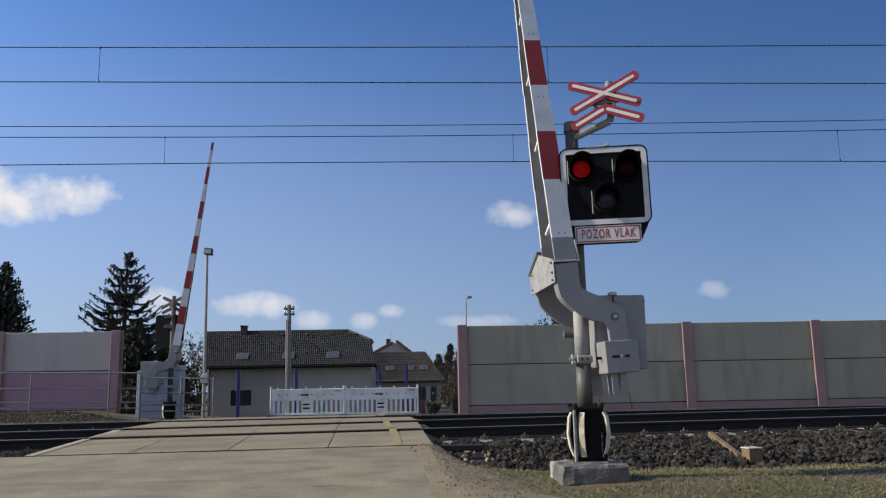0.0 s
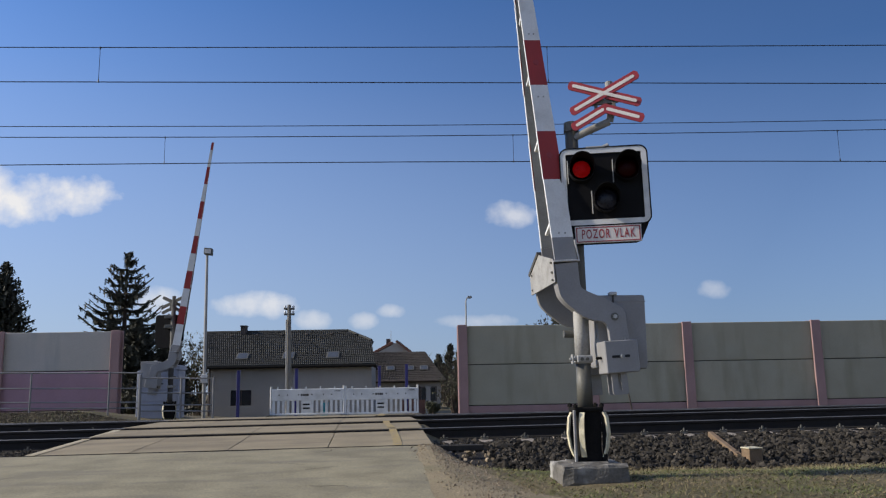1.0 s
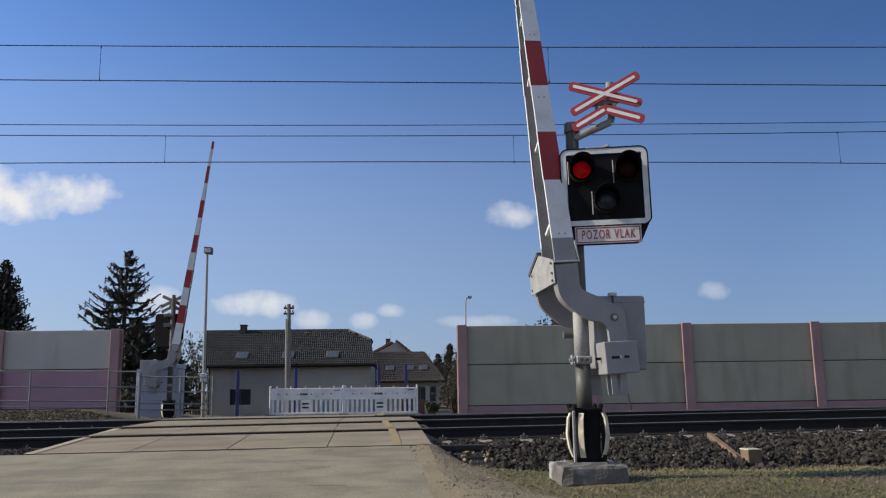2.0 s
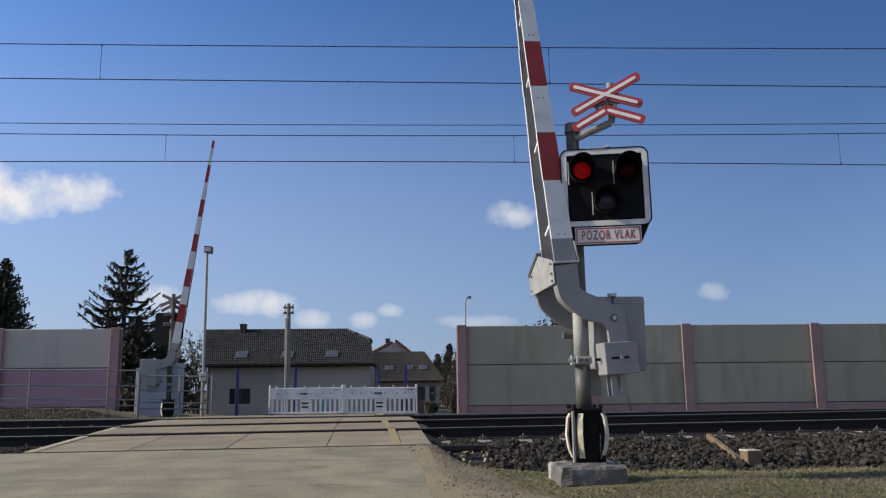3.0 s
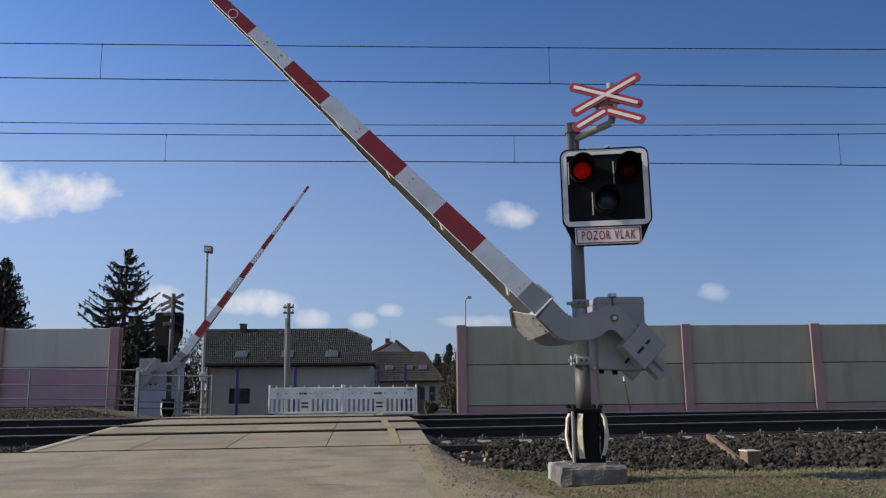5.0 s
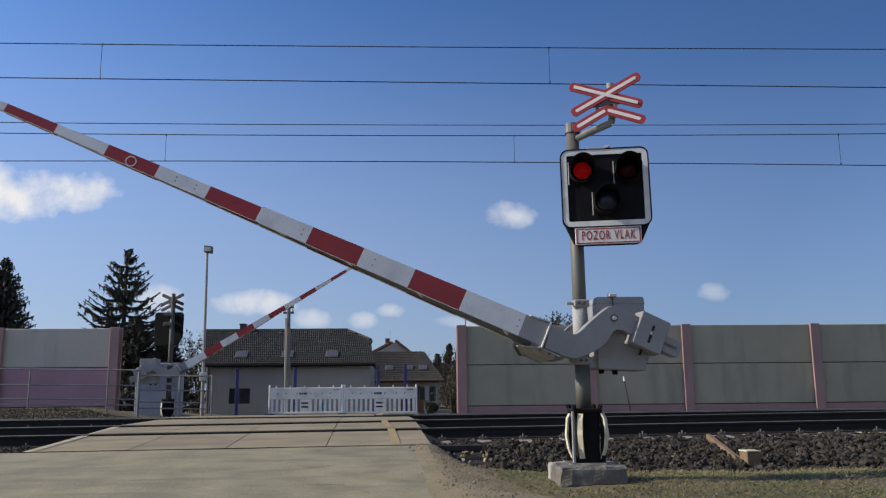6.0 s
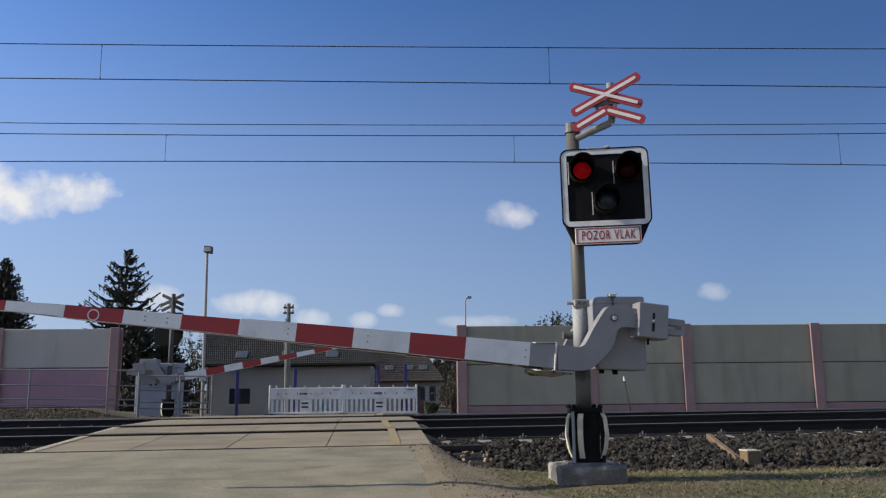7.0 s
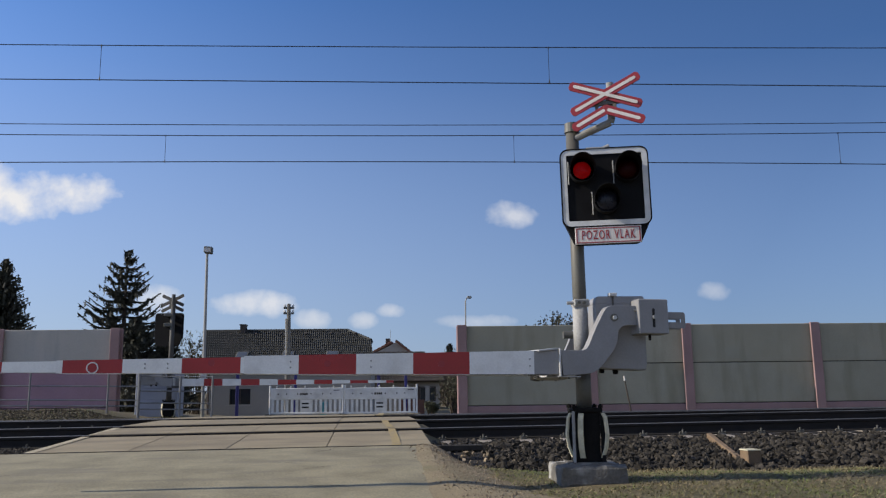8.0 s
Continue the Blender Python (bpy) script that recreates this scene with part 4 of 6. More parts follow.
def build_barrier(m):
    """The barrier machine on the mast, with its lever, boom and counterweight; the boom points to -x when closed."""
    t = thing("level_crossing_barrier", m, "grey barrier machine on the mast with red-white boom", "barrier", "crossing barriers")
    gb = part("gearbox", prism([(0.146, 0.98), (0.585, 0.96), (0.595, 1.02), (0.60, 1.635), (0.585, 1.652), (0.151, 1.652), (0.136, 1.62), (0.136, 1.0)], -0.05, 0.30, 0.016, seg=2), M_GREY, t, "grey painted sheet-metal gearbox")
    part("lid_catch", box(0.262, 0.335, -0.075, 0.0, 1.650, 1.682, 0.006), M_PALE, gb, "pale lid catch")
    part("catch_strap", box(0.290, 0.304, -0.062, -0.052, 1.565, 1.655, 0.002), M_DARKPAINT_SHADE, gb)
    part("cable_gland", rod((0.20, 0.1, 0.99), (0.20, 0.1, 0.94), 0.03, 0.024, 8), M_FOOT, gb)
    part("cable_gland", rod((0.33, 0.1, 0.99), (0.33, 0.1, 0.93), 0.03, 0.024, 8), M_FOOT, gb)
    part("seam", box(0.1335, 0.604, -0.054, 0.304, 1.585, 1.597, 0.003), M_GREY, gb)
    part("shaft", rod((0.255, -0.16, 1.436), (0.255, 0.42, 1.436), 0.05, 0.05, 16), M_GALV, t)

    arm = part("arm", bmesh.new(), M_GREY, t, "grey cranked lever carrying the striped boom")
    bm = bmesh.new()
    arch = [(0.115 + 0.085 * math.cos(radians(a)), -0.155 + 0.085 * math.sin(radians(a))) for a in (180, 150, 120, 90)]
    inner_edge = softened([(-0.505, -0.524), (-0.25, -0.512), (-0.165, -0.470), (-0.08, -0.375), (-0.005, -0.285), (0.026, -0.20)])
    outer_edge = softened([(0.10, 0.112), (0.0, 0.112), (-0.06, 0.105), (-0.105, 0.045), (-0.20, -0.13), (-0.245, -0.235), (-0.285, -0.297), (-0.36, -0.300), (-0.525, -0.300)])
    outline = inner_edge + arch + [(0.25, -0.066), (0.25, 0.112)] + outer_edge
    prism(outline, -0.055, -0.012, 0.006, bm)
    # flange along the outline's edge makes it a casting with depth
    rim = [p for p in outer_edge if p[0] < -0.05]
    prism(rim + [(x + 0.026, z - 0.022) for x, z in rim[::-1]], -0.012, 0.055, 0.003, bm)
    rim = [p for p in inner_edge if p[0] < -0.07]
    prism(rim + [(x - 0.020, z + 0.026) for x, z in rim[::-1]], -0.012, 0.055, 0.003, bm)
    bm.to_mesh(arm.data)
    bm.free()
    arm.matrix_basis = Matrix.Translation((0.255, -0.155, 1.436))
    part("hub", rod((0, -0.062, 0), (0, 0.60, 0), 0.036, 0.036, 20), M_MAST, arm, "dark steel pivot hub")
    part("hub_nut", rod((0, -0.080, 0), (0, -0.06, 0), 0.019, 0.019, 6), M_PALE, arm)
    part("end_flange", box(-0.543, -0.527, -0.075, 0.62, -0.535, -0.285, 0.003), M_PALE, arm, "pale steel end flange")

    def plate(name, ring, rise, label, material=M_PALE):
        """A thin plate: its corners, and how far its second face lies above the first."""
        pb = bmesh.new()
        lo = [pb.verts.new(p) for p in ring]
        up = [pb.verts.new(v.co + Vector((0, 0, rise))) for v in lo]
        pb.faces.new(lo), pb.faces.new(up[::-1])
        for k in range(len(lo)):
            n = (k + 1) % len(lo)
            pb.faces.new((lo[k], lo[n], up[n], up[k]))
        bmesh.ops.recalc_face_normals(pb, faces=pb.faces[:])
        return part(name, pb, material, arm, label)

    plate("top_clip", ((-0.73, -0.06, -0.312), (-0.53, -0.06, -0.290), (-0.53, 0.32, -0.274), (-0.73, 0.32, -0.296)), 0.012, "pale upper clip plate")
    plate("cover_plate", ((-0.555, -0.062, -0.540), (-0.665, 0.33, -0.545), (-0.50, 0.64, -0.548), (-0.315, 0.64, -0.548), (-0.345, -0.062, -0.540)), 0.010, "pale five-sided cover plate", M_SLEEVE)
    for cx, cy in ((-0.53, -0.02), (-0.44, -0.02), (-0.37, -0.02), (-0.50, 0.57), (-0.36, 0.59)):
        part("cover_screw", rod((cx, cy, -0.556), (cx, cy, -0.540), 0.011, 0.011, 6), M_MAST, arm)
    lip = bmesh.new()
    ends = ((-0.665, 0.325), (-0.500, 0.645), (-0.528, 0.665), (-0.695, 0.335))
    lo = [lip.verts.new((x, y, -0.556)) for x, y in ends]
    up = [lip.verts.new((x, y, -0.500)) for x, y in ends]
    lip.faces.new(lo), lip.faces.new(up[::-1])
    for k in range(4):
        lip.faces.new((lo[k], lo[(k + 1) % 4], up[(k + 1) % 4], up[k]))
    bmesh.ops.recalc_face_normals(lip, faces=lip.faces[:])
    part("cover_lip", lip, M_DARKPAINT_SHADE, arm, "dark folded lip of the cover")
    part("rear_lever", prism(outline, 0.57, 0.615, 0.006), M_GREY, arm, "rear plate of the forked lever")
    part("fork_web", box(-0.524, -0.50, -0.012, 0.57, -0.515, -0.31, 0.003), M_GREY, arm, "web between the fork plates")
    part("stop_pin", rod((-0.30, -0.01, -0.44), (-0.30, 0.06, -0.44), 0.03, 0.03, 10), M_GALV, arm)
    crook = Matrix.Translation((-0.54, 0, 0)) @ Euler((0, 0, CROOK)).to_matrix().to_4x4() @ Matrix.Translation((0.55, 0, 0))

    def along(name, bm, material, label=""):
        return part(name, turned(bm, crook), material, arm, label)

    def top_at(s):
        return -0.305 - 0.0165 * (s - 0.77) - (0.010 if s > 3.32 else 0.0) - (0.006 if s > 4.9 else 0)

    def low_at(s):
        return -0.513 + 0.0038 * (s - 0.77) + (0.006 if s > 3.32 else 0.0) + (0.006 if s > 4.9 else 0)

    def front_at(s):
        return -0.052 + 0.004 * s

    def rear_at(s):
        # deep at the lever, slim at the tip
        return front_at(s) + float(np.interp(s, (0.54, 0.86, 1.5, 2.1, 2.75, 3.3, 4.4, 6.56), (0.36, 0.345, 0.305, 0.265, 0.205, 0.155, 0.10, 0.06)))

    def channel(a, b, bm):
        """One stretch of the hollow boom: front web, top, rear web and turned-in lips along its open side."""
        th, e = 0.006, 0.0008
        for k, y in enumerate((front_at, rear_at)):
            ya, yb = y(a), y(b)
            d0, d1 = (0, th) if k == 0 else (-th, 0)
            quad = []
            for yy in (d0, d1):
                quad += [(-a, ya + yy, top_at(a + e)), (-b, yb + yy, top_at(b - e)), (-b, yb + yy, low_at(b - e)), (-a, ya + yy, low_at(a + e))]
            solid(quad, bm)
            i0, i1 = (th, 0.022) if k == 0 else (-0.022, -th)
            solid([(-x, y(x) + yy, low_at(x + sg * e) + dz) for dz in (0, th) for x, sg, yy in ((a, 1, i0), (b, -1, i0), (b, -1, i1), (a, 1, i1))], bm)
        solid([(-x, yf(x) + off, top_at(x + sg * e) - dz) for dz in (0, th) for x, sg, yf, off in ((a, 1, front_at, th), (b, -1, front_at, th), (b, -1, rear_at, -th), (a, 1, rear_at, -th))], bm)
        return bm

    def solid(eight, bm):
        v = [bm.verts.new(p) for p in eight]
        fs = [bm.faces.new(v[:4]), bm.faces.new(v[:3:-1])]
        for k in range(4):
            n = (k + 1) % 4
            fs.append(bm.faces.new((v[n], v[k], v[4 + k], v[4 + n])))
        bmesh.ops.recalc_face_normals(bm, faces=fs)

    along("boom_socket", channel(0.545, 0.77, bmesh.new()), M_GREY, "grey boom socket")
    marks = [0.77, 1.35, 1.85, 2.35, 2.85, 3.32, 3.35, 3.85, 4.35, 4.85, 4.9, 5.35, 5.85, 6.35, 6.56]
    red = False
    for a, b in zip(marks, marks[1:]):
        if a not in (3.32, 4.9):
            red = a in (1.35, 2.35, 3.35, 4.35, 5.35, 6.35)
        # outside painted, inside bare and dull, the lips white all along
        along("boom_section", channel(a, b, bmesh.new()), M_RED if red else M_WHITE, "red boom section" if red else "white boom section")
        lining = bmesh.new()
        for y, off in ((front_at, 0.0075), (rear_at, -0.0075)):
            solid([(-x, y(x) + off + w, zf(x)) for w in (0, 0.002 if off > 0 else -0.002) for x, zf in ((a, top_at), (b, top_at), (b, low_at), (a, low_at))], lining)
        solid([(-x, yf(x) + off, top_at(x) - dz) for dz in (0.0085, 0.0105) for x, yf, off in ((a, front_at, 0.009), (b, front_at, 0.009), (b, rear_at, -0.009), (a, rear_at, -0.009))], lining)
        along("boom_lining", lining, M_GALV, "bare dull inside of the boom")
        if red:
            for y, o0, o1 in ((front_at, 0.0, 0.022), (rear_at, 0.001, -0.022)):
                lip = bmesh.new()
                solid([(-x, y(x) + off, low_at(x) - dz) for dz in (0.0015, 0.004) for x, off in ((a, o0), (b, o0), (b, o1), (a, o1))], lip)
                along("boom_lip", lip, M_WHITE)
    for s in (0.90, 1.75, 2.45, 3.12, 3.75, 4.4, 5.1, 5.8):
        half = 0.48 * (rear_at(s) - front_at(s))
        strut = bmesh.new()
        solid([(-x, front_at(s) + yy, low_at(s) - 0.002 + dz) for dz in (0, 0.028) for x, yy in ((s + 0.02, 0.01), (s - 0.006, 0.01), (s - 0.06, half), (s - 0.034, half))], strut)
        along("rung", strut, M_WHITE)
    along("end_cap", box(-6.566, -6.56, front_at(6.56), rear_at(6.56), low_at(6.5), top_at(6.5)), M_RED)
    for s in (0.81, 2.22, 2.92, 3.97, 4.16):
        for dz in (0.35, 0.65):
            z = low_at(s) + (top_at(s) - low_at(s)) * dz
            along("rivet", rod((-s, front_at(s) - 0.006, z), (-s, front_at(s) + 0.006, z), 0.008, 0.008, 8), M_GALV)
    for s in (1.60, 2.60, 3.60):
        along("worn_lamp_socket", rod((-s, front_at(s) - 0.003, low_at(s) + 0.09), (-s, front_at(s) + 0.004, low_at(s) + 0.09), 0.030, 0.030, 14), M_SIGNRED, "dull blanked lamp hole")
    ring = [(-4.60 + 0.050 * math.cos(radians(15 * i)), -0.447 + 0.050 * math.sin(radians(15 * i))) for i in range(24)]
    inner = [(-4.60 + 0.041 * math.cos(radians(15 * i)), -0.447 + 0.041 * math.sin(radians(15 * i))) for i in range(24)]
    along("reflector_ring", ring_prism(ring, inner, -0.041, -0.033), M_RIM, "white ring on the red section")
    # counterweight on its slotted bars
    for ya, yb in ((-0.05, -0.038), (0.05, 0.062)):
        outer = [(0.23, 0.06), (0.69, 0.06), (0.705, 0.045), (0.705, -0.075), (0.69, -0.09), (0.23, -0.09)]
        slot = [(0.26, 0.0), (0.66, 0.0), (0.665, -0.006), (0.665, -0.028), (0.66, -0.034), (0.26, -0.034)]
        part("counterweight_bar", ring_prism(outer, slot, ya, yb), M_GREY, arm, "slotted steel bar")
    cw = part("counterweight", box(0.220, 0.512, -0.105, 0.10, -0.148, 0.172, 0.008), M_GREY, arm, "grey steel counterweight block")
    part("counterweight", box(0.220, 0.512, 0.54, 0.65, -0.148, 0.172, 0.008), M_GREY, arm, "grey steel counterweight block")
    part("counterweight_bar", box(0.23, 0.70, 0.575, 0.59, -0.09, 0.06, 0.003), M_GREY, arm, "steel bar")
    part("slot", prism(rounded(0.353, 0.377, -0.09, 0.085, 0.011, 3), -0.108, -0.104), M_DARKHOLE, arm, "dark slot")
    part("slot_bolt", rod((0.366, -0.135, 0.005), (0.366, -0.10, 0.005), 0.018, 0.018, 8), M_GALV, arm, "bright bolt")
    part("side_bolt", rod((0.19, -0.05, 0.07), (0.225, -0.05, 0.07), 0.016, 0.016, 8), M_GALV, arm)
    part("side_bolt", rod((0.366, 0.0, -0.148), (0.366, 0.0, -0.20), 0.013, 0.013, 8), M_FOOT, arm)
    return t, arm


NEAR = pose(MAST[0], MAST[1], 0.45)
FAR = pose(-6.465, 23.0, 0.43, 0, 0, 180)
signal, lamps = build_signal(NEAR)
barrier, boom = build_barrier(NEAR)
far_signal = copy_thing(signal, FAR)
far_barrier = copy_thing(barrier, FAR @ pose(0.135, 0.0, 0.09))
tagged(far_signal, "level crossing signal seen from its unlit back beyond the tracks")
tagged(far_barrier, "barrier machine with red-white boom beyond the tracks")
for piece in list(far_signal.children):
    kind_of = piece.name.split(".")[0]
    # here the shield and the cross sit straight on the mast
    if kind_of == "shield":
        piece.matrix_basis = Matrix.Translation((0.13, -0.20, 2.655)) @ Euler((0, radians(-0.6), radians(-9))).to_matrix().to_4x4()
    elif kind_of == "cross_holder":
        piece.matrix_basis = Matrix.Translation((0.03, -0.10, 3.40)) @ Euler((0, 0, radians(-14))).to_matrix().to_4x4()
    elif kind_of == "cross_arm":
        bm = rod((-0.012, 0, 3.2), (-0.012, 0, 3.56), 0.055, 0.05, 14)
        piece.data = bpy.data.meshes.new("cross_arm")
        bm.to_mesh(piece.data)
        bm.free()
        piece.data.materials.append(M_DARKPAINT_SHADE)
    # shade on the side turned from the sun, put into a darker colour
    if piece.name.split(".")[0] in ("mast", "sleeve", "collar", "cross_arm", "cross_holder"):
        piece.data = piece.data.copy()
        piece.data.materials[0] = M_DARKPAINT_SHADE
far_boom = [c for c in far_barrier.children if c.name.startswith("arm")][0]
far_lamps = [g for c in far_signal.children for g in c.children if g.name.startswith("reflector")]


# ---- overhead line ----
def build_wires():
    def wire(name, y, pts, r, label, group="overhead wires"):
        bm = bmesh.new()
        prev = None
        for x, z in pts:
            ring = [bm.verts.new((x, y + r * math.cos(a), z + r * math.sin(a))) for a in (0, 1.2566, 2.5133, 3.7699, 5.0265)]
            if prev:
                for i in range(5):
                    bm.faces.new((prev[i], ring[i], ring[(i + 1) % 5], prev[(i + 1) % 5]))
            prev = ring
        return single(name, bm, M_WIRE, label, "wire", group)

    def line(z, sag, mid, slope=0.0):
        return [(x, z + slope * x + sag * ((x - mid) / 30.0) ** 2) for x in range(-60, 61, 4)]

    near_c, near_m = line(6.367, 0.0, 0, -0.0022), line(6.995, 0.25, -3, 0.0025)
    far_c, far_m = line(6.133, -0.32, 0), line(6.715, 0.50, 1, 0.0055)
    wire("contact_wire", 13.0, near_c, 0.0088, "dark contact wire over the near track")
    wire("messenger_wire", 13.0, near_m, 0.0082, "dark messenger wire over the near track")
    wire("contact_wire", 17.0, far_c, 0.0105, "dark contact wire over the far track")
    wire("messenger_wire", 17.0, far_m, 0.0098, "dark messenger wire over the far track")
    wire("feeder_wire", 20.0, line(7.965, 0.35, 0, 0.004), 0.0105, "dark feeder wire beyond the tracks")
    for y, c, zc, xs in ((13.0, near_m, 6.375, (-5.02, 2.48, 10.0, -12.5)), (17.0, far_m, 6.115, (-5.09, 2.41, 9.70, -12.4, 17.0))):
        for x in xs:
            zm = float(np.interp(x, [p[0] for p in c], [p[1] for p in c]))
            t = thing("dropper", pose(x, y, 0), "thin dropper wire between messenger and contact wire", "dropper", "droppers")
            part("dropper_wire", rod((0, 0, zc), (0, 0, zm), 0.0045, 0.0045, 5), M_WIRE, t)
            part("clip", rod((0, 0, zc - 0.005), (0, 0, zc + 0.06), 0.016, 0.006, 6), M_WIRE, t)
            part("clip", rod((0, 0, zm - 0.05), (0, 0, zm + 0.01), 0.006, 0.014, 6), M_WIRE, t)


build_wires()


# ---- beyond the tracks: railing, cabinet, plastic barriers, posts ----
def build_railing():
    t = thing("railing", Matrix.Identity(4), "grey galvanised pipe railing beside the track", "railing")
    xs = [-16.2, -14.1, -11.9, -9.78, -7.77]
    for x in xs:
        part("post", rod((x, 22, ground_z(x, 22) - 0.1), (x, 22, 1.895), 0.024, 0.024, 10), M_PIPE, t)
    for z in (1.89, 1.49, 1.13, 0.98):
        part("rail_pipe", rod((-16.3, 22, z + 0.10), (-6.92, 22, z - 0.045), 0.018, 0.018, 8), M_PIPE, t)
    t = thing("railing", Matrix.Identity(4), "short grey pipe railing beside the far barrier", "railing")
    for x in (-6.965, -5.90, -5.06):
        part("post", rod((x, 22, ground_z(x, 22) - 0.1), (x, 22, 1.80 if x < -6.5 else 1.70), 0.030 if x > -6.5 else 0.04, None, 10), M_PIPE, t)
    for z in (1.68, 1.30, 0.99, 0.83):
        part("rail_pipe", rod((-6.96, 22, z + 0.03), (-5.06, 22, z - 0.01), 0.018, 0.018, 8), M_PIPE, t)
    t = thing("relay_cabinet", pose(-7.05, 24.2, 0.60), "pale blue painted trackside relay cabinet behind the railing", "cabinet")
    part("body", box(-0.60, 0.58, -0.35, 0.35, 0.0, 1.36, 0.015), M_CAB, t)
    part("lid", box(-0.25, 0.60, -0.38, 0.38, 1.365, 1.50, 0.015), M_CAB, t)
    for z in (0.30, 0.62, 0.94, 1.22):
        part("door_panel", box(-0.56, 0.54, -0.362, -0.352, z - 0.13, z + 0.15, 0.003), M_CAB, t)


build_railing()


def build_plastic_barriers():
    w = 2.17
    proto = thing("plastic_barrier", pose(-3.97, 24.5, 0.565, 0, 0, -0.2), "white plastic roadworks barrier with slatted lower half", "barrier", "plastic barriers")
    part("top_panel", box(0.04, w - 0.04, -0.03, 0.03, 0.46, 0.80, 0.012), M_PLASTIC, proto)
    part("bottom_beam", box(0.04, w - 0.04, -0.03, 0.03, 0.04, 0.10, 0.01), M_PLASTIC, proto)
    for x in (0.02, w - 0.02):
        part("end_post", rod((x, 0, 0.0), (x, 0, 0.88), 0.03, 0.03, 10), M_PLASTIC, proto)
        part("foot", box(x - 0.10, x + 0.10, -0.30, 0.30, -0.02, 0.045, 0.012), M_JOINT, proto, "dark rubber foot")
    n = 15
    for i in range(n):
        x = 0.10 + (w - 0.20) * i / (n - 1)
        if 6 <= i <= 7:
            continue
        part("slat", box(x - 0.036, x + 0.036, -0.018, 0.018, 0.10, 0.46), M_PLASTIC, proto)
    part("middle_plate", box(0.91, 1.20, -0.022, 0.022, 0.10, 0.46, 0.006), M_PLASTIC, proto)
    for z in (0.24, 0.35):
        part("grip_slot", box(0.955, 1.155, -0.026, -0.021, z - 0.025, z + 0.022), M_DARKHOLE, proto, "dark grip slot")
    for x in (0.21, 0.62, 1.04, 1.46, 1.88):
        part("stud", box(x - 0.018, x + 0.018, -0.02, 0.02, 0.80, 0.865, 0.005), M_PLASTIC, proto)
    for x in (0.26, 0.50, 0.83, 1.22, 1.56, 1.80):
        part("stud_hole", rod((x, -0.034, 0.63), (x, -0.029, 0.63), 0.020, 0.020, 8), M_DARKHOLE, proto)
    for x, wd in ((0.92, 0.05), (0.985, 0.045), (1.045, 0.05), (1.10, 0.045)):
        part("writing_bar", box(x - wd / 2, x + wd / 2, -0.034, -0.029, 0.595, 0.655), M_JOINT, proto)
    part("writing_bar", box(1.88, 2.06, -0.034, -0.029, 0.715, 0.735), M_JOINT, proto)
    two = copy_thing(proto, pose(-1.785, 24.5, 0.555, 0, 0, 0.15))
    tagged(two, "white plastic roadworks barrier with faded writing bars")
    t = thing("plastic_crate", pose(-2.43, 25.0, 0.565), "small teal plastic box standing behind the barrier", "box")
    part("body", prism([(-0.09, 0.0), (0.09, 0.0), (0.11, 0.36), (-0.11, 0.36)], -0.09, 0.09, 0.012), M_TEAL, t)
    part("rim", box(-0.12, 0.12, -0.10, 0.10, 0.352, 0.385, 0.008), M_TEAL, t)


build_plastic_barriers()


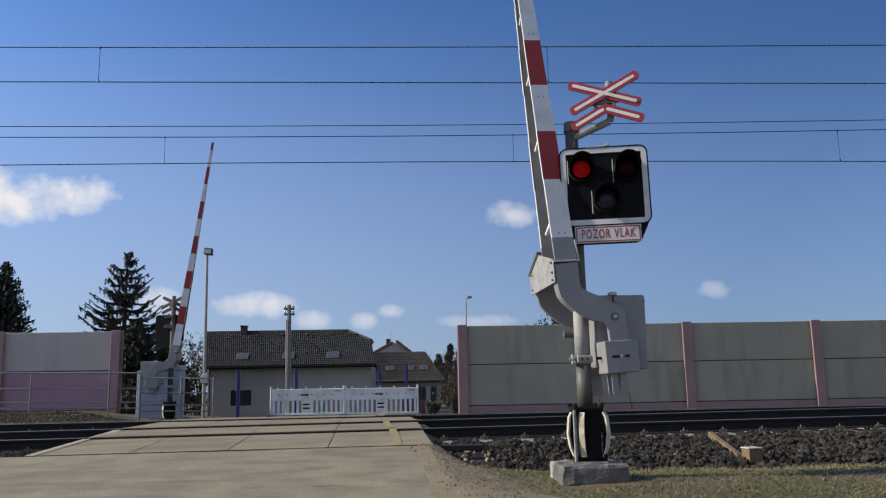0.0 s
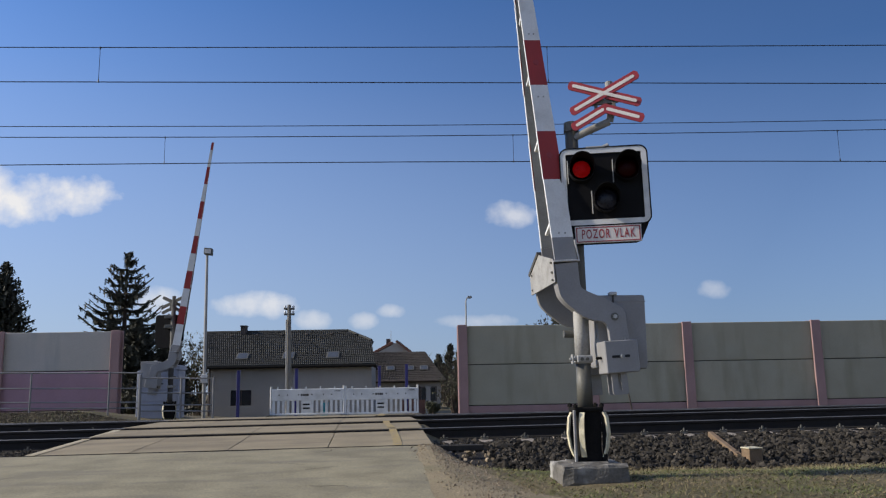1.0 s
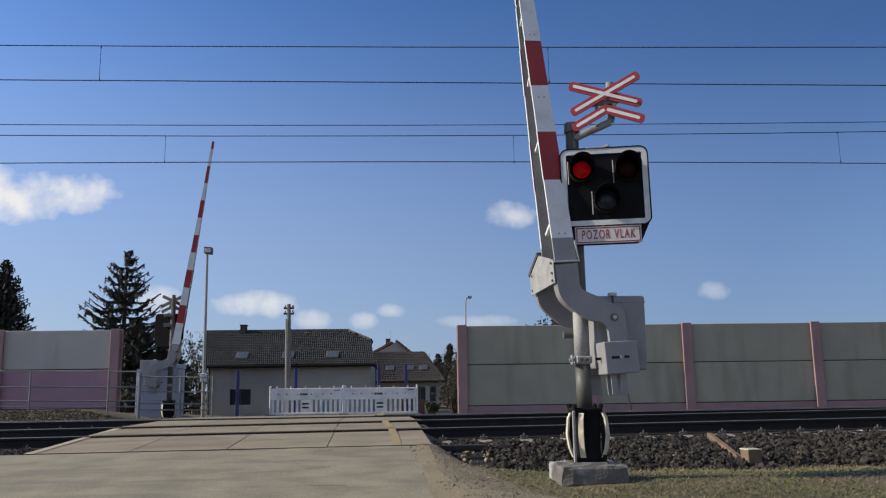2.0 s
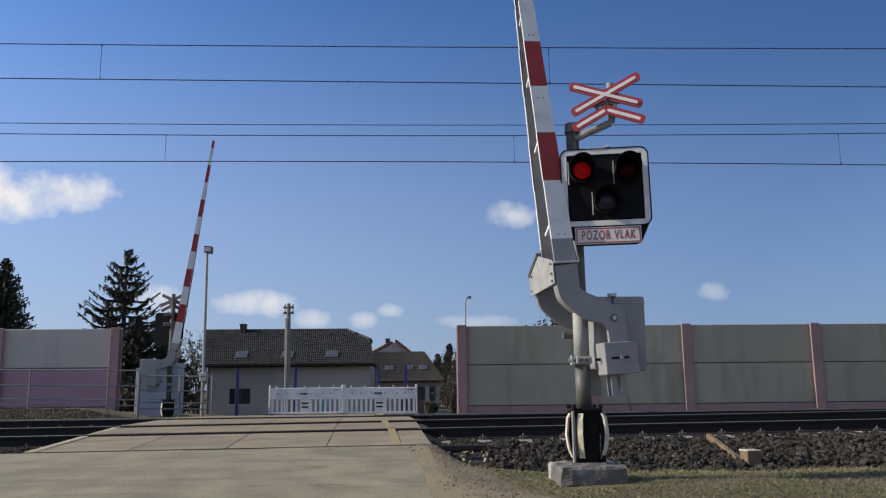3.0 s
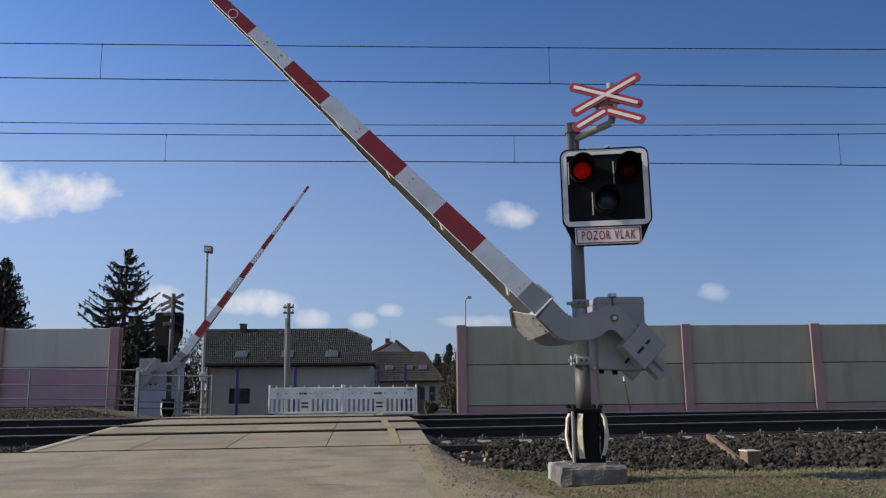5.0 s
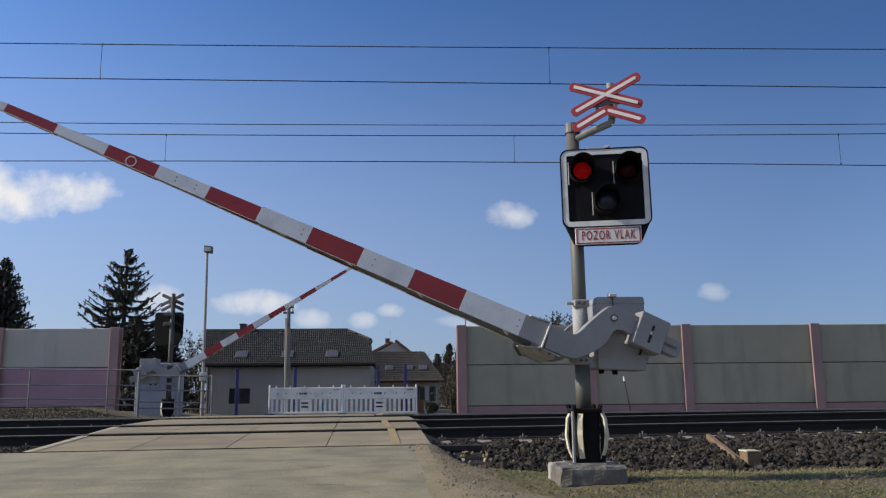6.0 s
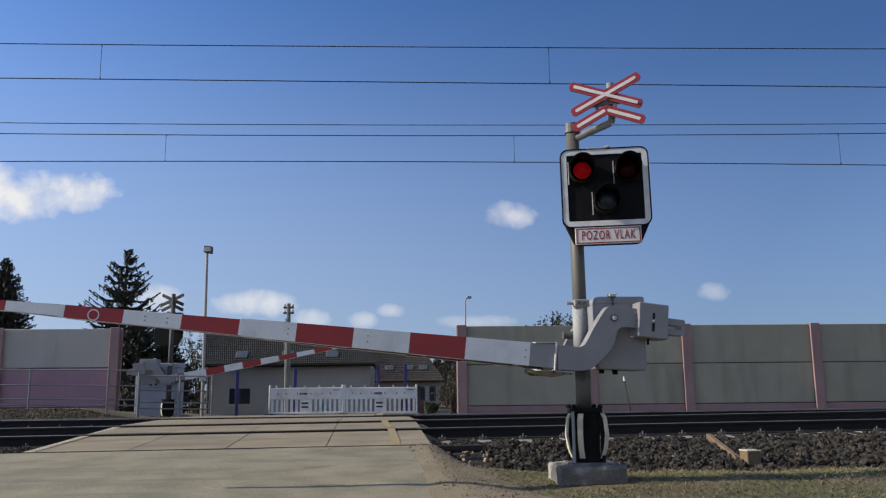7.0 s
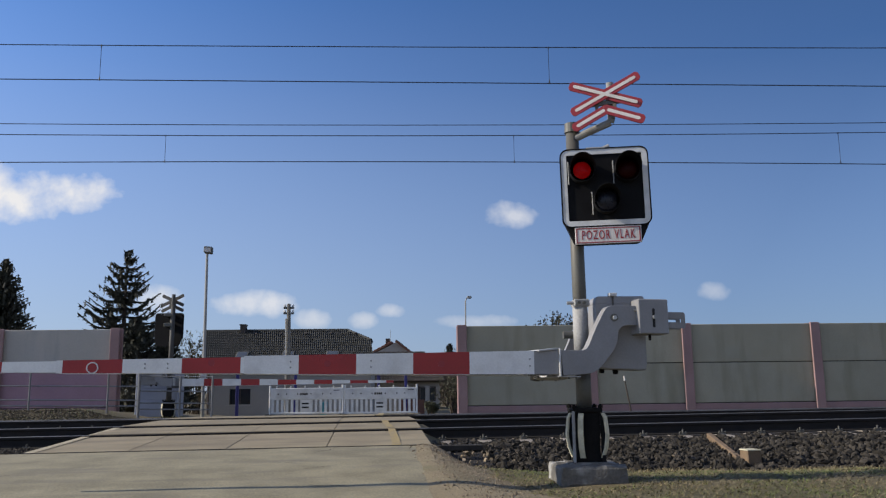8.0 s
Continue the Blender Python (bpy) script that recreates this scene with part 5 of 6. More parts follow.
def build_posts():
    for x, y, z1, label in ((-5.21, 26, 2.01, ""), (-3.41, 26, 2.03, ""), (-0.81, 26, 2.08, ""), (0.045, 26, 2.12, "")):
        t = thing("blue_post", pose(x, y, ground_z(x, y) - 0.05), "upright dark blue painted steel post", "post", "blue posts")
        h = z1 - ground_z(x, y)
        part("shaft", box(-0.047, 0.047, -0.047, 0.047, 0, h, 0.008), M_BLUE, t)
        part("cap", box(-0.062, 0.062, -0.062, 0.062, h, h + 0.02, 0.006), M_BLUE, t)
        part("base_plate", box(-0.12, 0.12, -0.12, 0.12, 0.03, 0.06, 0.005), M_BLUE, t)
    # floodlight column
    t = thing("street_lamp", pose(-6.02, 25, 0.55), "thin grey steel column with a boxy floodlight head", "street lamp")
    part("column", rod((0, 0, 0), (-0.04, 0, 5.0), 0.055, 0.04, 12), M_GALV, t)
    h = part("lamp_head", prism([(-0.13, 4.96), (0.11, 4.93), (0.115, 5.14), (-0.125, 5.16)], -0.10, 0.14, 0.012), M_MAST, t, "boxy floodlight housing")
    part("glass", box(-0.10, 0.09, -0.108, -0.101, 4.98, 5.11), M_SIGNWHITE, h)
    part("junction_box", box(-0.09, 0.09, -0.12, -0.03, 1.05, 1.30, 0.01), M_PLASTIC, t, "small white junction box")
    # curved lamp far behind the wall
    t = thing("street_lamp", pose(2.98, 40, 0.1), "distant slim street lamp with a short bent arm", "street lamp")
    part("column", rod((0, 0, 0), (0.06, 0, 5.5), 0.05, 0.035, 10), M_GALV, t)
    part("bracket", tube([(0.06, 0, 5.45), (0.10, 0, 5.62), (0.20, 0, 5.68)], 0.03, 8), M_GALV, t)
    part("lamp_head", prism(rounded(0.14, 0.36, 5.62, 5.74, 0.05, 4), -0.10, 0.10, 0.01), M_GALV, t)
    # power pole
    t = thing("power_pole", pose(-4.15, 30, 0.3), "round concrete power pole with insulators on top", "utility pole")
    part("pole", rod((-0.03, 0, 0), (-0.085, 0, 4.15), 0.095, 0.068, 14), M_POLE, t)
    part("conduit", rod((-0.12, -0.09, 0), (-0.165, -0.09, 3.6), 0.025, 0.03, 8), M_GALV, t, "pale cable conduit")
    for z in (4.0, 3.8):
        part("crossarm", box(-0.27, 0.11, -0.05, 0.05, z - 0.035, z + 0.035, 0.006), M_MAST, t)
        for x in (-0.23, 0.07):
            bm = rod((x, 0, z + 0.03), (x, 0, z + 0.09), 0.035, 0.045, 10)
            rod((x, 0, z + 0.09), (x, 0, z + 0.13), 0.045, 0.02, 10, bm)
            part("insulator", bm, M_PLASTIC, t, "pale porcelain insulator")
    # slim stake by the wall, behind the barrier
    t = thing("marker_stake", pose(6.93, 25.0, 0.5), "thin leaning marker stake with a pale tip", "stake")
    part("shaft", rod((0, 0, 0), (-0.16, 0, 0.98), 0.022, 0.018, 8), M_BARK, t)
    part("tip", rod((-0.16, 0, 0.98), (-0.18, 0, 1.12), 0.035, 0.02, 8), M_SIGNWHITE, t, "pale tip")
    # old timber on the ballast
    t = thing("timber_beam", Matrix.Identity(4), "weathered timber beam lying down the ballast slope", "beam")
    part("beam", turned(box(-0.036, 0.036, -0.70, 0.70, -0.06, 0.035, 0.008), pose(4.135, 10.66, 0.485, 8.3, 0, -6.9)), M_WOOD, t)
    t = thing("timber_block", pose(4.13, 9.80, 0.27, 0, 0, 4), "short square timber block with a light sawn top", "block")
    part("block", box(-0.085, 0.085, -0.10, 0.10, -0.06, 0.225, 0.008), M_WOOD, t)
    part("lid", box(-0.09, 0.09, -0.105, 0.105, 0.228, 0.243, 0.004), M_CREAM, t)


build_posts()


# ---- houses ----
def tiled_roof(parent, corners, rows, cols, material, name="roof", cut=None):
    """A roof slope of single overlapping tiles on a bed. corners: eave left, eave right, ridge right, ridge left."""
    e0, e1, r1, r0 = [Vector(c) for c in corners]
    n = (e1 - e0).cross(r0 - e0).normalized()
    if n.z < 0:
        n = -n
    bm = bmesh.new()
    rim = [e0, e1, r1, r0] if not cut else [e0, e1, e1.lerp(r1, cut[0]), r0.lerp(r1, cut[1]), r0]
    k = len(rim)
    bed = [bm.verts.new(p) for p in rim] + [bm.verts.new(p - n * 0.15) for p in rim]
    bm.faces.new(bed[:k]), bm.faces.new(bed[k:][::-1])
    for i in range(k):
        bm.faces.new((bed[i], bed[(i + 1) % k], bed[k + (i + 1) % k], bed[k + i]))
    roof = part(name, bm, material, parent)
    verts, faces = [], []
    for j in range(rows):
        a, b = j / rows, min(1.0, (j + 1.12) / rows)
        for i in range(cols):
            u, v = i / cols, (i + 1) / cols

            def at(p, q):
                return (e0.lerp(e1, p)).lerp(r0.lerp(r1, p), q)
            # cut: the share of the slope above which tiles end along a hip, and the share of the width left at the top
            if cut and b > cut[0] and v > 1 - (1 - cut[1]) * (b - cut[0]) / (1 - cut[0]):
                continue
            k = len(verts)
            # a rolled tile: low channel, raised roll, low edge
            for q, lift in ((a, 0.050), (b, 0.012)):
                for f, h in ((0.04, 0.0), (0.35, 0.0), (0.55, 0.032), (0.80, 0.032), (0.98, 0.0)):
                    p = u + (v - u) * f
                    verts.append(at(p, q) + n * (lift + h))
            verts += [at(u + (v - u) * f, a) + n * 0.0 for f in (0.04, 0.98)]
            faces += [(k + s, k + s + 1, k + s + 6, k + s + 5) for s in range(4)]
            faces.append((k + 10, k + 11, k + 4, k + 3, k + 2, k + 1, k))
    ob = cloud_mesh("roof_tiles", verts, faces, material, roof)
    tagged(ob, kind="stuff")
    return roof


def window(parent, x, y, z, w, h, panes=2):
    fr = part("window", ring_prism([(x - w / 2 - 0.06, z - 0.06), (x + w / 2 + 0.06, z - 0.06), (x + w / 2 + 0.06, z + h + 0.06), (x - w / 2 - 0.06, z + h + 0.06)],
                                   [(x - w / 2, z), (x + w / 2, z), (x + w / 2, z + h), (x - w / 2, z + h)], y - 0.03, y + 0.06), M_BRICK, parent, "dark window frame")
    for i in range(panes):
        a = x - w / 2 + w * i / panes
        part("pane", box(a + 0.02, a + w / panes - 0.02, y + 0.005, y + 0.02, z + 0.01, z + h - 0.01), M_PANE, fr)
        if i:
            part("mullion", box(a - 0.03, a + 0.03, y - 0.015, y + 0.04, z, z + h), M_BRICK, fr)
    part("sill", box(x - w / 2 - 0.1, x + w / 2 + 0.1, y - 0.12, y + 0.02, z - 0.11, z - 0.065, 0.008), M_GALV, fr)
    return fr


def skylight(parent, x, z, wd, ht, e_y, e_z, slope):
    dirn = Vector((0, math.cos(slope), math.sin(slope)))
    p = Vector((x, e_y, e_z)) + dirn * ((z - e_z) / math.sin(slope))
    m = Matrix.Translation(p + Vector((0, -math.sin(slope), math.cos(slope))) * 0.07) @ Euler((slope, 0, 0)).to_matrix().to_4x4()
    f = part("skylight", turned(box(-wd / 2 - 0.07, wd / 2 + 0.07, -ht / 2 - 0.07, ht / 2 + 0.07, -0.08, 0.05, 0.01), m), M_MAST, parent, "roof window in the tiles")
    part("pane", turned(box(-wd / 2, wd / 2, -ht / 2, ht / 2, 0.052, 0.06), m), M_SKYPANE, f)


def build_houses():
    # long low house with a dark tiled half-hipped roof
    t = thing("house", pose(0, 0, 0), "low grey rendered house with a dark tiled roof", "house")
    x0, x1, y0, y1 = -10.72, -1.85, 45.3, 52.0
    zg, ze = -0.05, 2.63
    bm = bmesh.new()
    box(x0, x1, y0 + 0.25, y1, zg, ze + 0.05, 0, bm)
    part("wall", bm, M_PLASTER, t)
    # front skin with the window opening
    wx, wz, ww, wh = -8.93, 0.62, 1.12, 0.84
    for a, b, c, d in ((x0, wx - ww / 2, zg, ze), (wx + ww / 2, x1, zg, ze), (wx - ww / 2, wx + ww / 2, zg, wz), (wx - ww / 2, wx + ww / 2, wz + wh, ze)):
        part("wall_panel", box(a, b, y0, y0 + 0.252, c, d), M_PLASTER, t)
    window(t, wx, y0 + 0.10, wz, ww, wh)
    part("gutter", rod((x0 - 0.3, y0 - 0.42, ze + 0.03), (x1 + 0.28, y0 - 0.42, ze + 0.03), 0.075, 0.075, 10), M_FOOT, t, "dark rain gutter")
    part("downpipe", rod((x0 + 0.1, y0 - 0.1, zg), (x0 + 0.1, y0 - 0.1, ze), 0.05, 0.05, 8), M_BRICK, t)
    ey, ridge_y, rz = y0 - 0.38, 48.7, 4.83
    # half-hipped: full slope below, cut back at the ridge end
    xa, xb, xr = x0 - 0.10, x0 - 1.0, x1 - 1.50
    hy, hz = ey + 0.68 * (ridge_y - ey), ze + 0.10 + 0.68 * (rz - ze - 0.10)
    xh = xa + 0.68 * (xb - xa)
    tiled_roof(t, ((xa, ey, ze + 0.10), (x1 + 0.22, ey, ze + 0.10), (x1 - 0.22, ridge_y, rz), (xb, ridge_y, rz)), 20, 84, M_TILE, "roof", (0.68, (xr - xb) / (x1 - 0.22 - xb)))
    ry2 = 2 * ridge_y - hy
    tiled_roof(t, ((x1 + 0.22, y1 + 0.4, ze + 0.10), (xa, y1 + 0.4, ze + 0.10), (xb, ridge_y, rz), (xr, ridge_y, rz)), 6, 20, M_TILE, "rear_roof")
    tiled_roof(t, ((x1 - 0.07, hy, hz), (x1 - 0.07, ry2, hz), (xr, ridge_y + 0.01, rz), (xr, ridge_y, rz)), 5, 10, M_TILE, "hip_roof")
    part("ridge_cap", rod((xb, ridge_y, rz + 0.02), (xr, ridge_y, rz + 0.02), 0.09, 0.09, 8), M_TILE, t)
    part("ridge_cap", rod((xr, ridge_y, rz + 0.02), (x1 - 0.07, hy, hz + 0.03), 0.08, 0.08, 8), M_TILE, t)
    part("gable", turned(prism([(0, ze), (y1 - y0, ze), (ry2 - y0, hz - 0.15), (hy - y0, hz - 0.15)], 0, 0.2), Matrix.Translation((x1 - 0.25, y0, 0)) @ Euler((0, 0, radians(90))).to_matrix().to_4x4()), M_PLASTER, t)
    part("gable", turned(prism([(0, ze), (y1 - y0, ze), (ridge_y - y0, rz - 0.15)], 0, 0.2), Matrix.Translation((x0, y0, 0)) @ Euler((0, 0, radians(90))).to_matrix().to_4x4() @ Matrix.Diagonal((1, -1, 1, 1))), M_PLASTER, t)
    ch = part("chimney", box(-9.63, -9.33, 48.3, 48.9, 4.4, 5.16, 0.01), M_BRICK, t, "sooty dark chimney")
    part("cap", box(-9.67, -9.29, 48.26, 48.94, 5.162, 5.22, 0.008), M_BRICK, ch)
    sl = math.atan2(rz - ze - 0.10, ridge_y - ey)
    for x, w in ((-8.98, 0.52), (-6.45, 0.5), (-4.0, 0.55)):
        skylight(t, x, 3.22, w, 0.62, ey, ze + 0.10, sl)
    for i in range(6):
        x = -10.1 + 1.45 * i
        y = ridge_y - 0.55
        z = rz - 0.55 * math.tan(sl) + 0.08
        part("vent_tile", turned(box(-0.07, 0.07, -0.06, 0.06, 0, 0.07, 0.02), pose(x, y, z, math.degrees(sl))), M_BRICK, t)

    # second house, brown roof, set further back
    t = thing("house", pose(0, 0, 0), "pale house with a brown tiled roof and skylights", "house")
    x0, x1, y0, y1, zg, ze = -2.3, 2.4, 55.4, 62, -0.05, 1.93
    part("wall", box(x0, x1, y0, y1, zg, ze + 0.03), M_PLASTER, t)
    window(t, 1.55, y0 - 0.03, 0.6, 1.0, 0.85)
    part("door", box(0.35, 1.0, y0 - 0.04, y0 + 0.02, zg + 0.02, 1.55, 0.006), M_BRICK, t, "dark wooden door")
    rz, ry = 4.0, 58.9
    tiled_roof(t, ((x0 - 0.2, y0 - 0.45, ze), (x1 + 0.3, y0 - 0.45, ze), (x1 - 1.0, ry, rz), (x0 - 0.2, ry, rz)), 17, 46, M_TILE_BROWN)
    tiled_roof(t, ((x1 + 0.3, y0 - 0.45, ze), (x1 + 0.3, y1 + 0.4, ze), (x1 - 1.0, ry + 0.01, rz), (x1 - 1.0, ry, rz)), 8, 12, M_TILE_BROWN, "hip_roof")
    tiled_roof(t, ((x1 + 0.3, y1 + 0.4, ze), (x0 - 0.2, y1 + 0.4, ze), (x0 - 0.2, ry, rz), (x1 - 1.0, ry, rz)), 6, 12, M_TILE_BROWN, "rear_roof")
    part("gutter", rod((x0 - 0.2, y0 - 0.5, ze - 0.02), (x1 + 0.3, y0 - 0.5, ze - 0.02), 0.07, 0.07, 8), M_BRICK, t)
    sl = math.atan2(rz - ze, ry - y0 + 0.45)
    for x, w in ((-1.0, 0.42), (0.38, 0.34), (1.30, 0.42)):
        skylight(t, x, 2.72, w, 0.5, y0 - 0.45, ze, sl)

    # gabled red roof behind
    t = thing("house", pose(0, 0, 0), "distant house with a red roof and grey gable", "house")
    bm = prism([(-3.4, -0.1), (0.9, -0.1), (0.9, 4.3), (-0.75, 5.65), (-3.4, 4.3)], 75, 83)
    part("wall", bm, M_PLASTER, t)
    tiled_roof(t, ((0.95 + 0.2, 74.6, 4.35), (0.95 + 0.2, 83, 4.35), (-0.75, 83, 5.85), (-0.75, 74.6, 5.85)), 6, 12, M_TILE_RED)
    tiled_roof(t, ((-3.7, 83, 4.35), (-3.7, 74.6, 4.35), (-1.2, 76.5, 5.80), (-0.75, 83, 5.85)), 8, 14, M_TILE_RED)
    ch = part("chimney", box(-1.75, -1.35, 77, 77.6, 5.0, 6.12, 0.01), M_BRICK, t, "dark chimney")
    part("aerial", rod((-1.3, 77, 5.6), (-1.3, 77, 6.9), 0.025, 0.02, 6), M_GALV, t, "thin roof aerial")
    # garden wall of brick between the houses
    single("garden_wall", box(-0.2, 1.1, 46, 46.2, -0.1, 0.75, 0.01), M_TILE_RED, "low red-brown brick garden wall", "wall")
    t = thing("gate_pillar", pose(1.28, 45.9, -0.05), "grey square gate pillar", "pillar")
    part("shaft", box(-0.12, 0.12, -0.12, 0.12, 0, 1.45, 0.01), M_PLASTER, t)
    part("cap", box(-0.16, 0.16, -0.16, 0.16, 1.452, 1.52, 0.01), M_PLASTER, t)


build_houses()


# ---- trees and bushes ----
def spruce(x, y, z, h, spread, seed, label, droop=0.25, gaps=0.15, whorls=34, per=9, bulk=1.0, wobble=0.1):
    """A trunk, limbs in whorls, and needle sprays along every limb."""
    rng = random.Random(seed)
    t = thing("spruce_tree", pose(x, y, z), label, "tree", "conifers")
    part("trunk", rod((0, 0, -0.2), (0, 0, h * 0.97), h * 0.026, 0.02, 10), M_BARK, t)
    limbs = bmesh.new()
    verts, faces = [], []

    def spray(p, d, length, width):
        # a flat drooping spray: ragged strips either side of a twig
        side = d.cross(Vector((0, 0, 1)))
        side = side.normalized() if side.length > 0.01 else Vector((1, 0, 0))
        for s in (-1, 1):
            for k in range(3):
                a = p + d * length * (k / 3.0) * 0.8
                tip = a + (d * rng.uniform(0.4, 0.8) + side * s * rng.uniform(0.5, 1.0) + Vector((0, 0, rng.uniform(-0.7, 0.15)))) * width
                b = a + d * length * 0.30
                n = len(verts)
                verts.extend((a, tip, b, (a + b) * 0.5 + Vector((0, 0, -0.35 * width))))
                faces.extend(((n, n + 1, n + 2), (n, n + 3, n + 1)))

    for w in range(whorls):
        q = (w + 0.5) / whorls
        zz = h * (0.10 + 0.90 * q)
        reach = spread * (1 - q) ** 0.85 + 0.12
        for k in range(per if q < 0.85 else 6):
            if rng.random() < gaps:
                continue
            a = rng.uniform(0, 6.283)
            r = reach * rng.uniform(0.62, 1.12)
            up = rng.uniform(-0.05, 0.18) + 0.35 * q
            p0 = Vector((0, 0, zz + rng.uniform(-wobble, wobble)))
            pts = []
            for i in range(6):
                f = i / 5
                zoff = up * r * f - droop * r * math.sin(f * 2.4) * 0.55 + 0.22 * r * max(0, f - 0.6)
                pts.append(p0 + Vector((math.cos(a) * r * f, math.sin(a) * r * f, zoff)))
            for i in range(5):
                rod(pts[i], pts[i + 1], 0.025 * (1 - i / 6), 0.025 * (1 - (i + 1) / 6), 4, limbs, False)
                d = (pts[i + 1] - pts[i])
                ln = d.length
                d = d.normalized()
                for s in range(4):
                    spray(pts[i] + d * ln * 0.25 * s, d, ln * 0.45, bulk * (0.16 + 0.10 * r) * rng.uniform(0.6, 1.15) * (0.55 if i == 0 else 1) * (0.75 if i == 4 else 1))
                if rng.random() < 0.8:
                    hang = Vector((rng.uniform(-0.2, 0.2), rng.uniform(-0.2, 0.2), -1)).normalized()
                    spray(pts[i + 1], hang, 0.28 * rng.uniform(0.6, 1.4), 0.13)
    part("branch_frame", limbs, M_BARK, t)
    tagged(cloud_mesh("crown", verts, faces, M_NEEDLE, t), kind="stuff")
    return t


spruce(-13.55, 40, 0.0, 8.35, 3.6, 5, "tall dark spruce with drooping ragged branches", 0.40, 0.10, 19, 12, 0.62, 0.05)
spruce(-24.2, 50, 0.0, 9.45, 2.9, 8, "dense dark conifer behind the noise wall", 0.06, 0.0, 60, 15, 0.50)
spruce(4.3, 78, 0.0, 5.6, 1.5, 9, "dark distant conifer behind the houses", 0.1, 0.05, 26, 8)
spruce(3.3, 80, 0.0, 4.8, 1.2, 10, "dark distant conifer behind the houses", 0.1, 0.05, 24, 8)
spruce(5.6, 82, 0.0, 5.4, 1.5, 12, "dark distant conifer behind the houses", 0.1, 0.05, 24, 8)


spruce(-12.1, 42, 0.0, 4.6, 1.5, 14, "young dark spruce beside the tall one", 0.1, 0.0, 26, 11)
spruce(-12.3, 38, 0.2, 4.4, 2.0, 15, "young dark spruce beside the tall one", 0.1, 0.0, 22, 11)


def bush(x, y, z, h, r, seed, label, leaves=900, name="bush", leaf=0.05, material=None):
    rng = random.Random(seed)
    t = thing(name, pose(x, y, z), label, "bush" if name == "bush" else "tree", "bushes and bare trees")
    limbs = bmesh.new()
    verts, faces = [], []
    for k in range(26):
        a, b = rng.uniform(0, 6.283), rng.uniform(0.15, 1.0)
        p = Vector((rng.gauss(0, 0.12) * r, rng.gauss(0, 0.12) * r, 0))
        d = Vector((math.cos(a) * b * r / h, math.sin(a) * b * r / h, 1)).normalized()
        n = 7
        seg = h * rng.uniform(0.6, 1.05) / n
        for i in range(n):
            q = p + d * seg
            rod(p, q, 0.03 * (1 - i / n) + 0.004, 0.03 * (1 - (i + 1) / n) + 0.004, 4, limbs, False)
            d = (d + Vector((rng.gauss(0, 0.18), rng.gauss(0, 0.18), rng.gauss(0.03, 0.1)))).normalized()
            p = q
            for _ in range(3 if i > 1 else 1):
                e = (d + Vector((rng.gauss(0, 0.6), rng.gauss(0, 0.6), rng.gauss(0.1, 0.3)))).normalized()
                tip = p + e * h * rng.uniform(0.06, 0.15)
                rod(p, tip, 0.007, 0.003, 3, limbs, False)
                for _ in range(leaves // 450):
                    c = p.lerp(tip, rng.random()) + Vector((rng.gauss(0, 0.07), rng.gauss(0, 0.07), rng.gauss(0, 0.07))) * r
                    m = Euler([rng.uniform(0, 6.28) for _ in range(3)]).to_matrix()
                    s = leaf * rng.uniform(0.6, 1.6)
                    k0 = len(verts)
                    verts.extend(c + m @ Vector(v) * s for v in ((-1, 0, 0), (0, -0.6, 0.1), (1.2, 0, 0), (0, 0.6, 0.1)))
                    faces.append((k0, k0 + 1, k0 + 2, k0 + 3))
    part("branch_frame", limbs, M_BARK, t)
    if verts:
        tagged(cloud_mesh("crown", verts, faces, material or M_LEAF, t), kind="stuff")
    return t


bush(-11.9, 48, 0, 4.6, 1.4, 21, "bare brownish tree beside the house", 900, "bare_tree", 0.07)
bush(-12.9, 47, 0, 4.0, 1.3, 22, "bare brownish tree beside the house", 900, "bare_tree", 0.07)
bush(3.3, 66, 0, 4.2, 1.2, 23, "bare thin tree beside the brown-roofed house", 450, "bare_tree", 0.06)
bush(4.2, 62, 0, 4.4, 1.2, 24, "bare thin tree beside the brown-roofed house", 450, "bare_tree", 0.06)
bush(2.4, 40, 0.1, 1.9, 0.7, 25, "small leafless bush beside the wall end", 900, "bush", 0.04)
bush(1.2, 38, 0.15, 0.6, 0.4, 26, "low green shrub by the wall", 1800, "bush", 0.04)
bush(9.0, 45, 0.0, 5.05, 0.8, 27, "round-topped tree showing above the noise wall", 4500, "bare_tree", 0.06, M_NEEDLE)
bush(9.5, 45, 0.0, 5.45, 0.8, 28, "round-topped tree showing above the noise wall", 4500, "bare_tree", 0.06, M_NEEDLE)
bush(-10.4, 30, 0.4, 1.2, 0.8, 29, "dark undergrowth behind the railing", 1800, "bush", 0.06, M_NEEDLE)
bush(-9.2, 29, 0.4, 1.3, 0.9, 30, "dark undergrowth behind the railing", 1800, "bush", 0.06, M_NEEDLE)
bush(-8.0, 28.5, 0.4, 0.9, 0.7, 31, "dark undergrowth behind the railing", 1800, "bush", 0.06, M_LEAF)


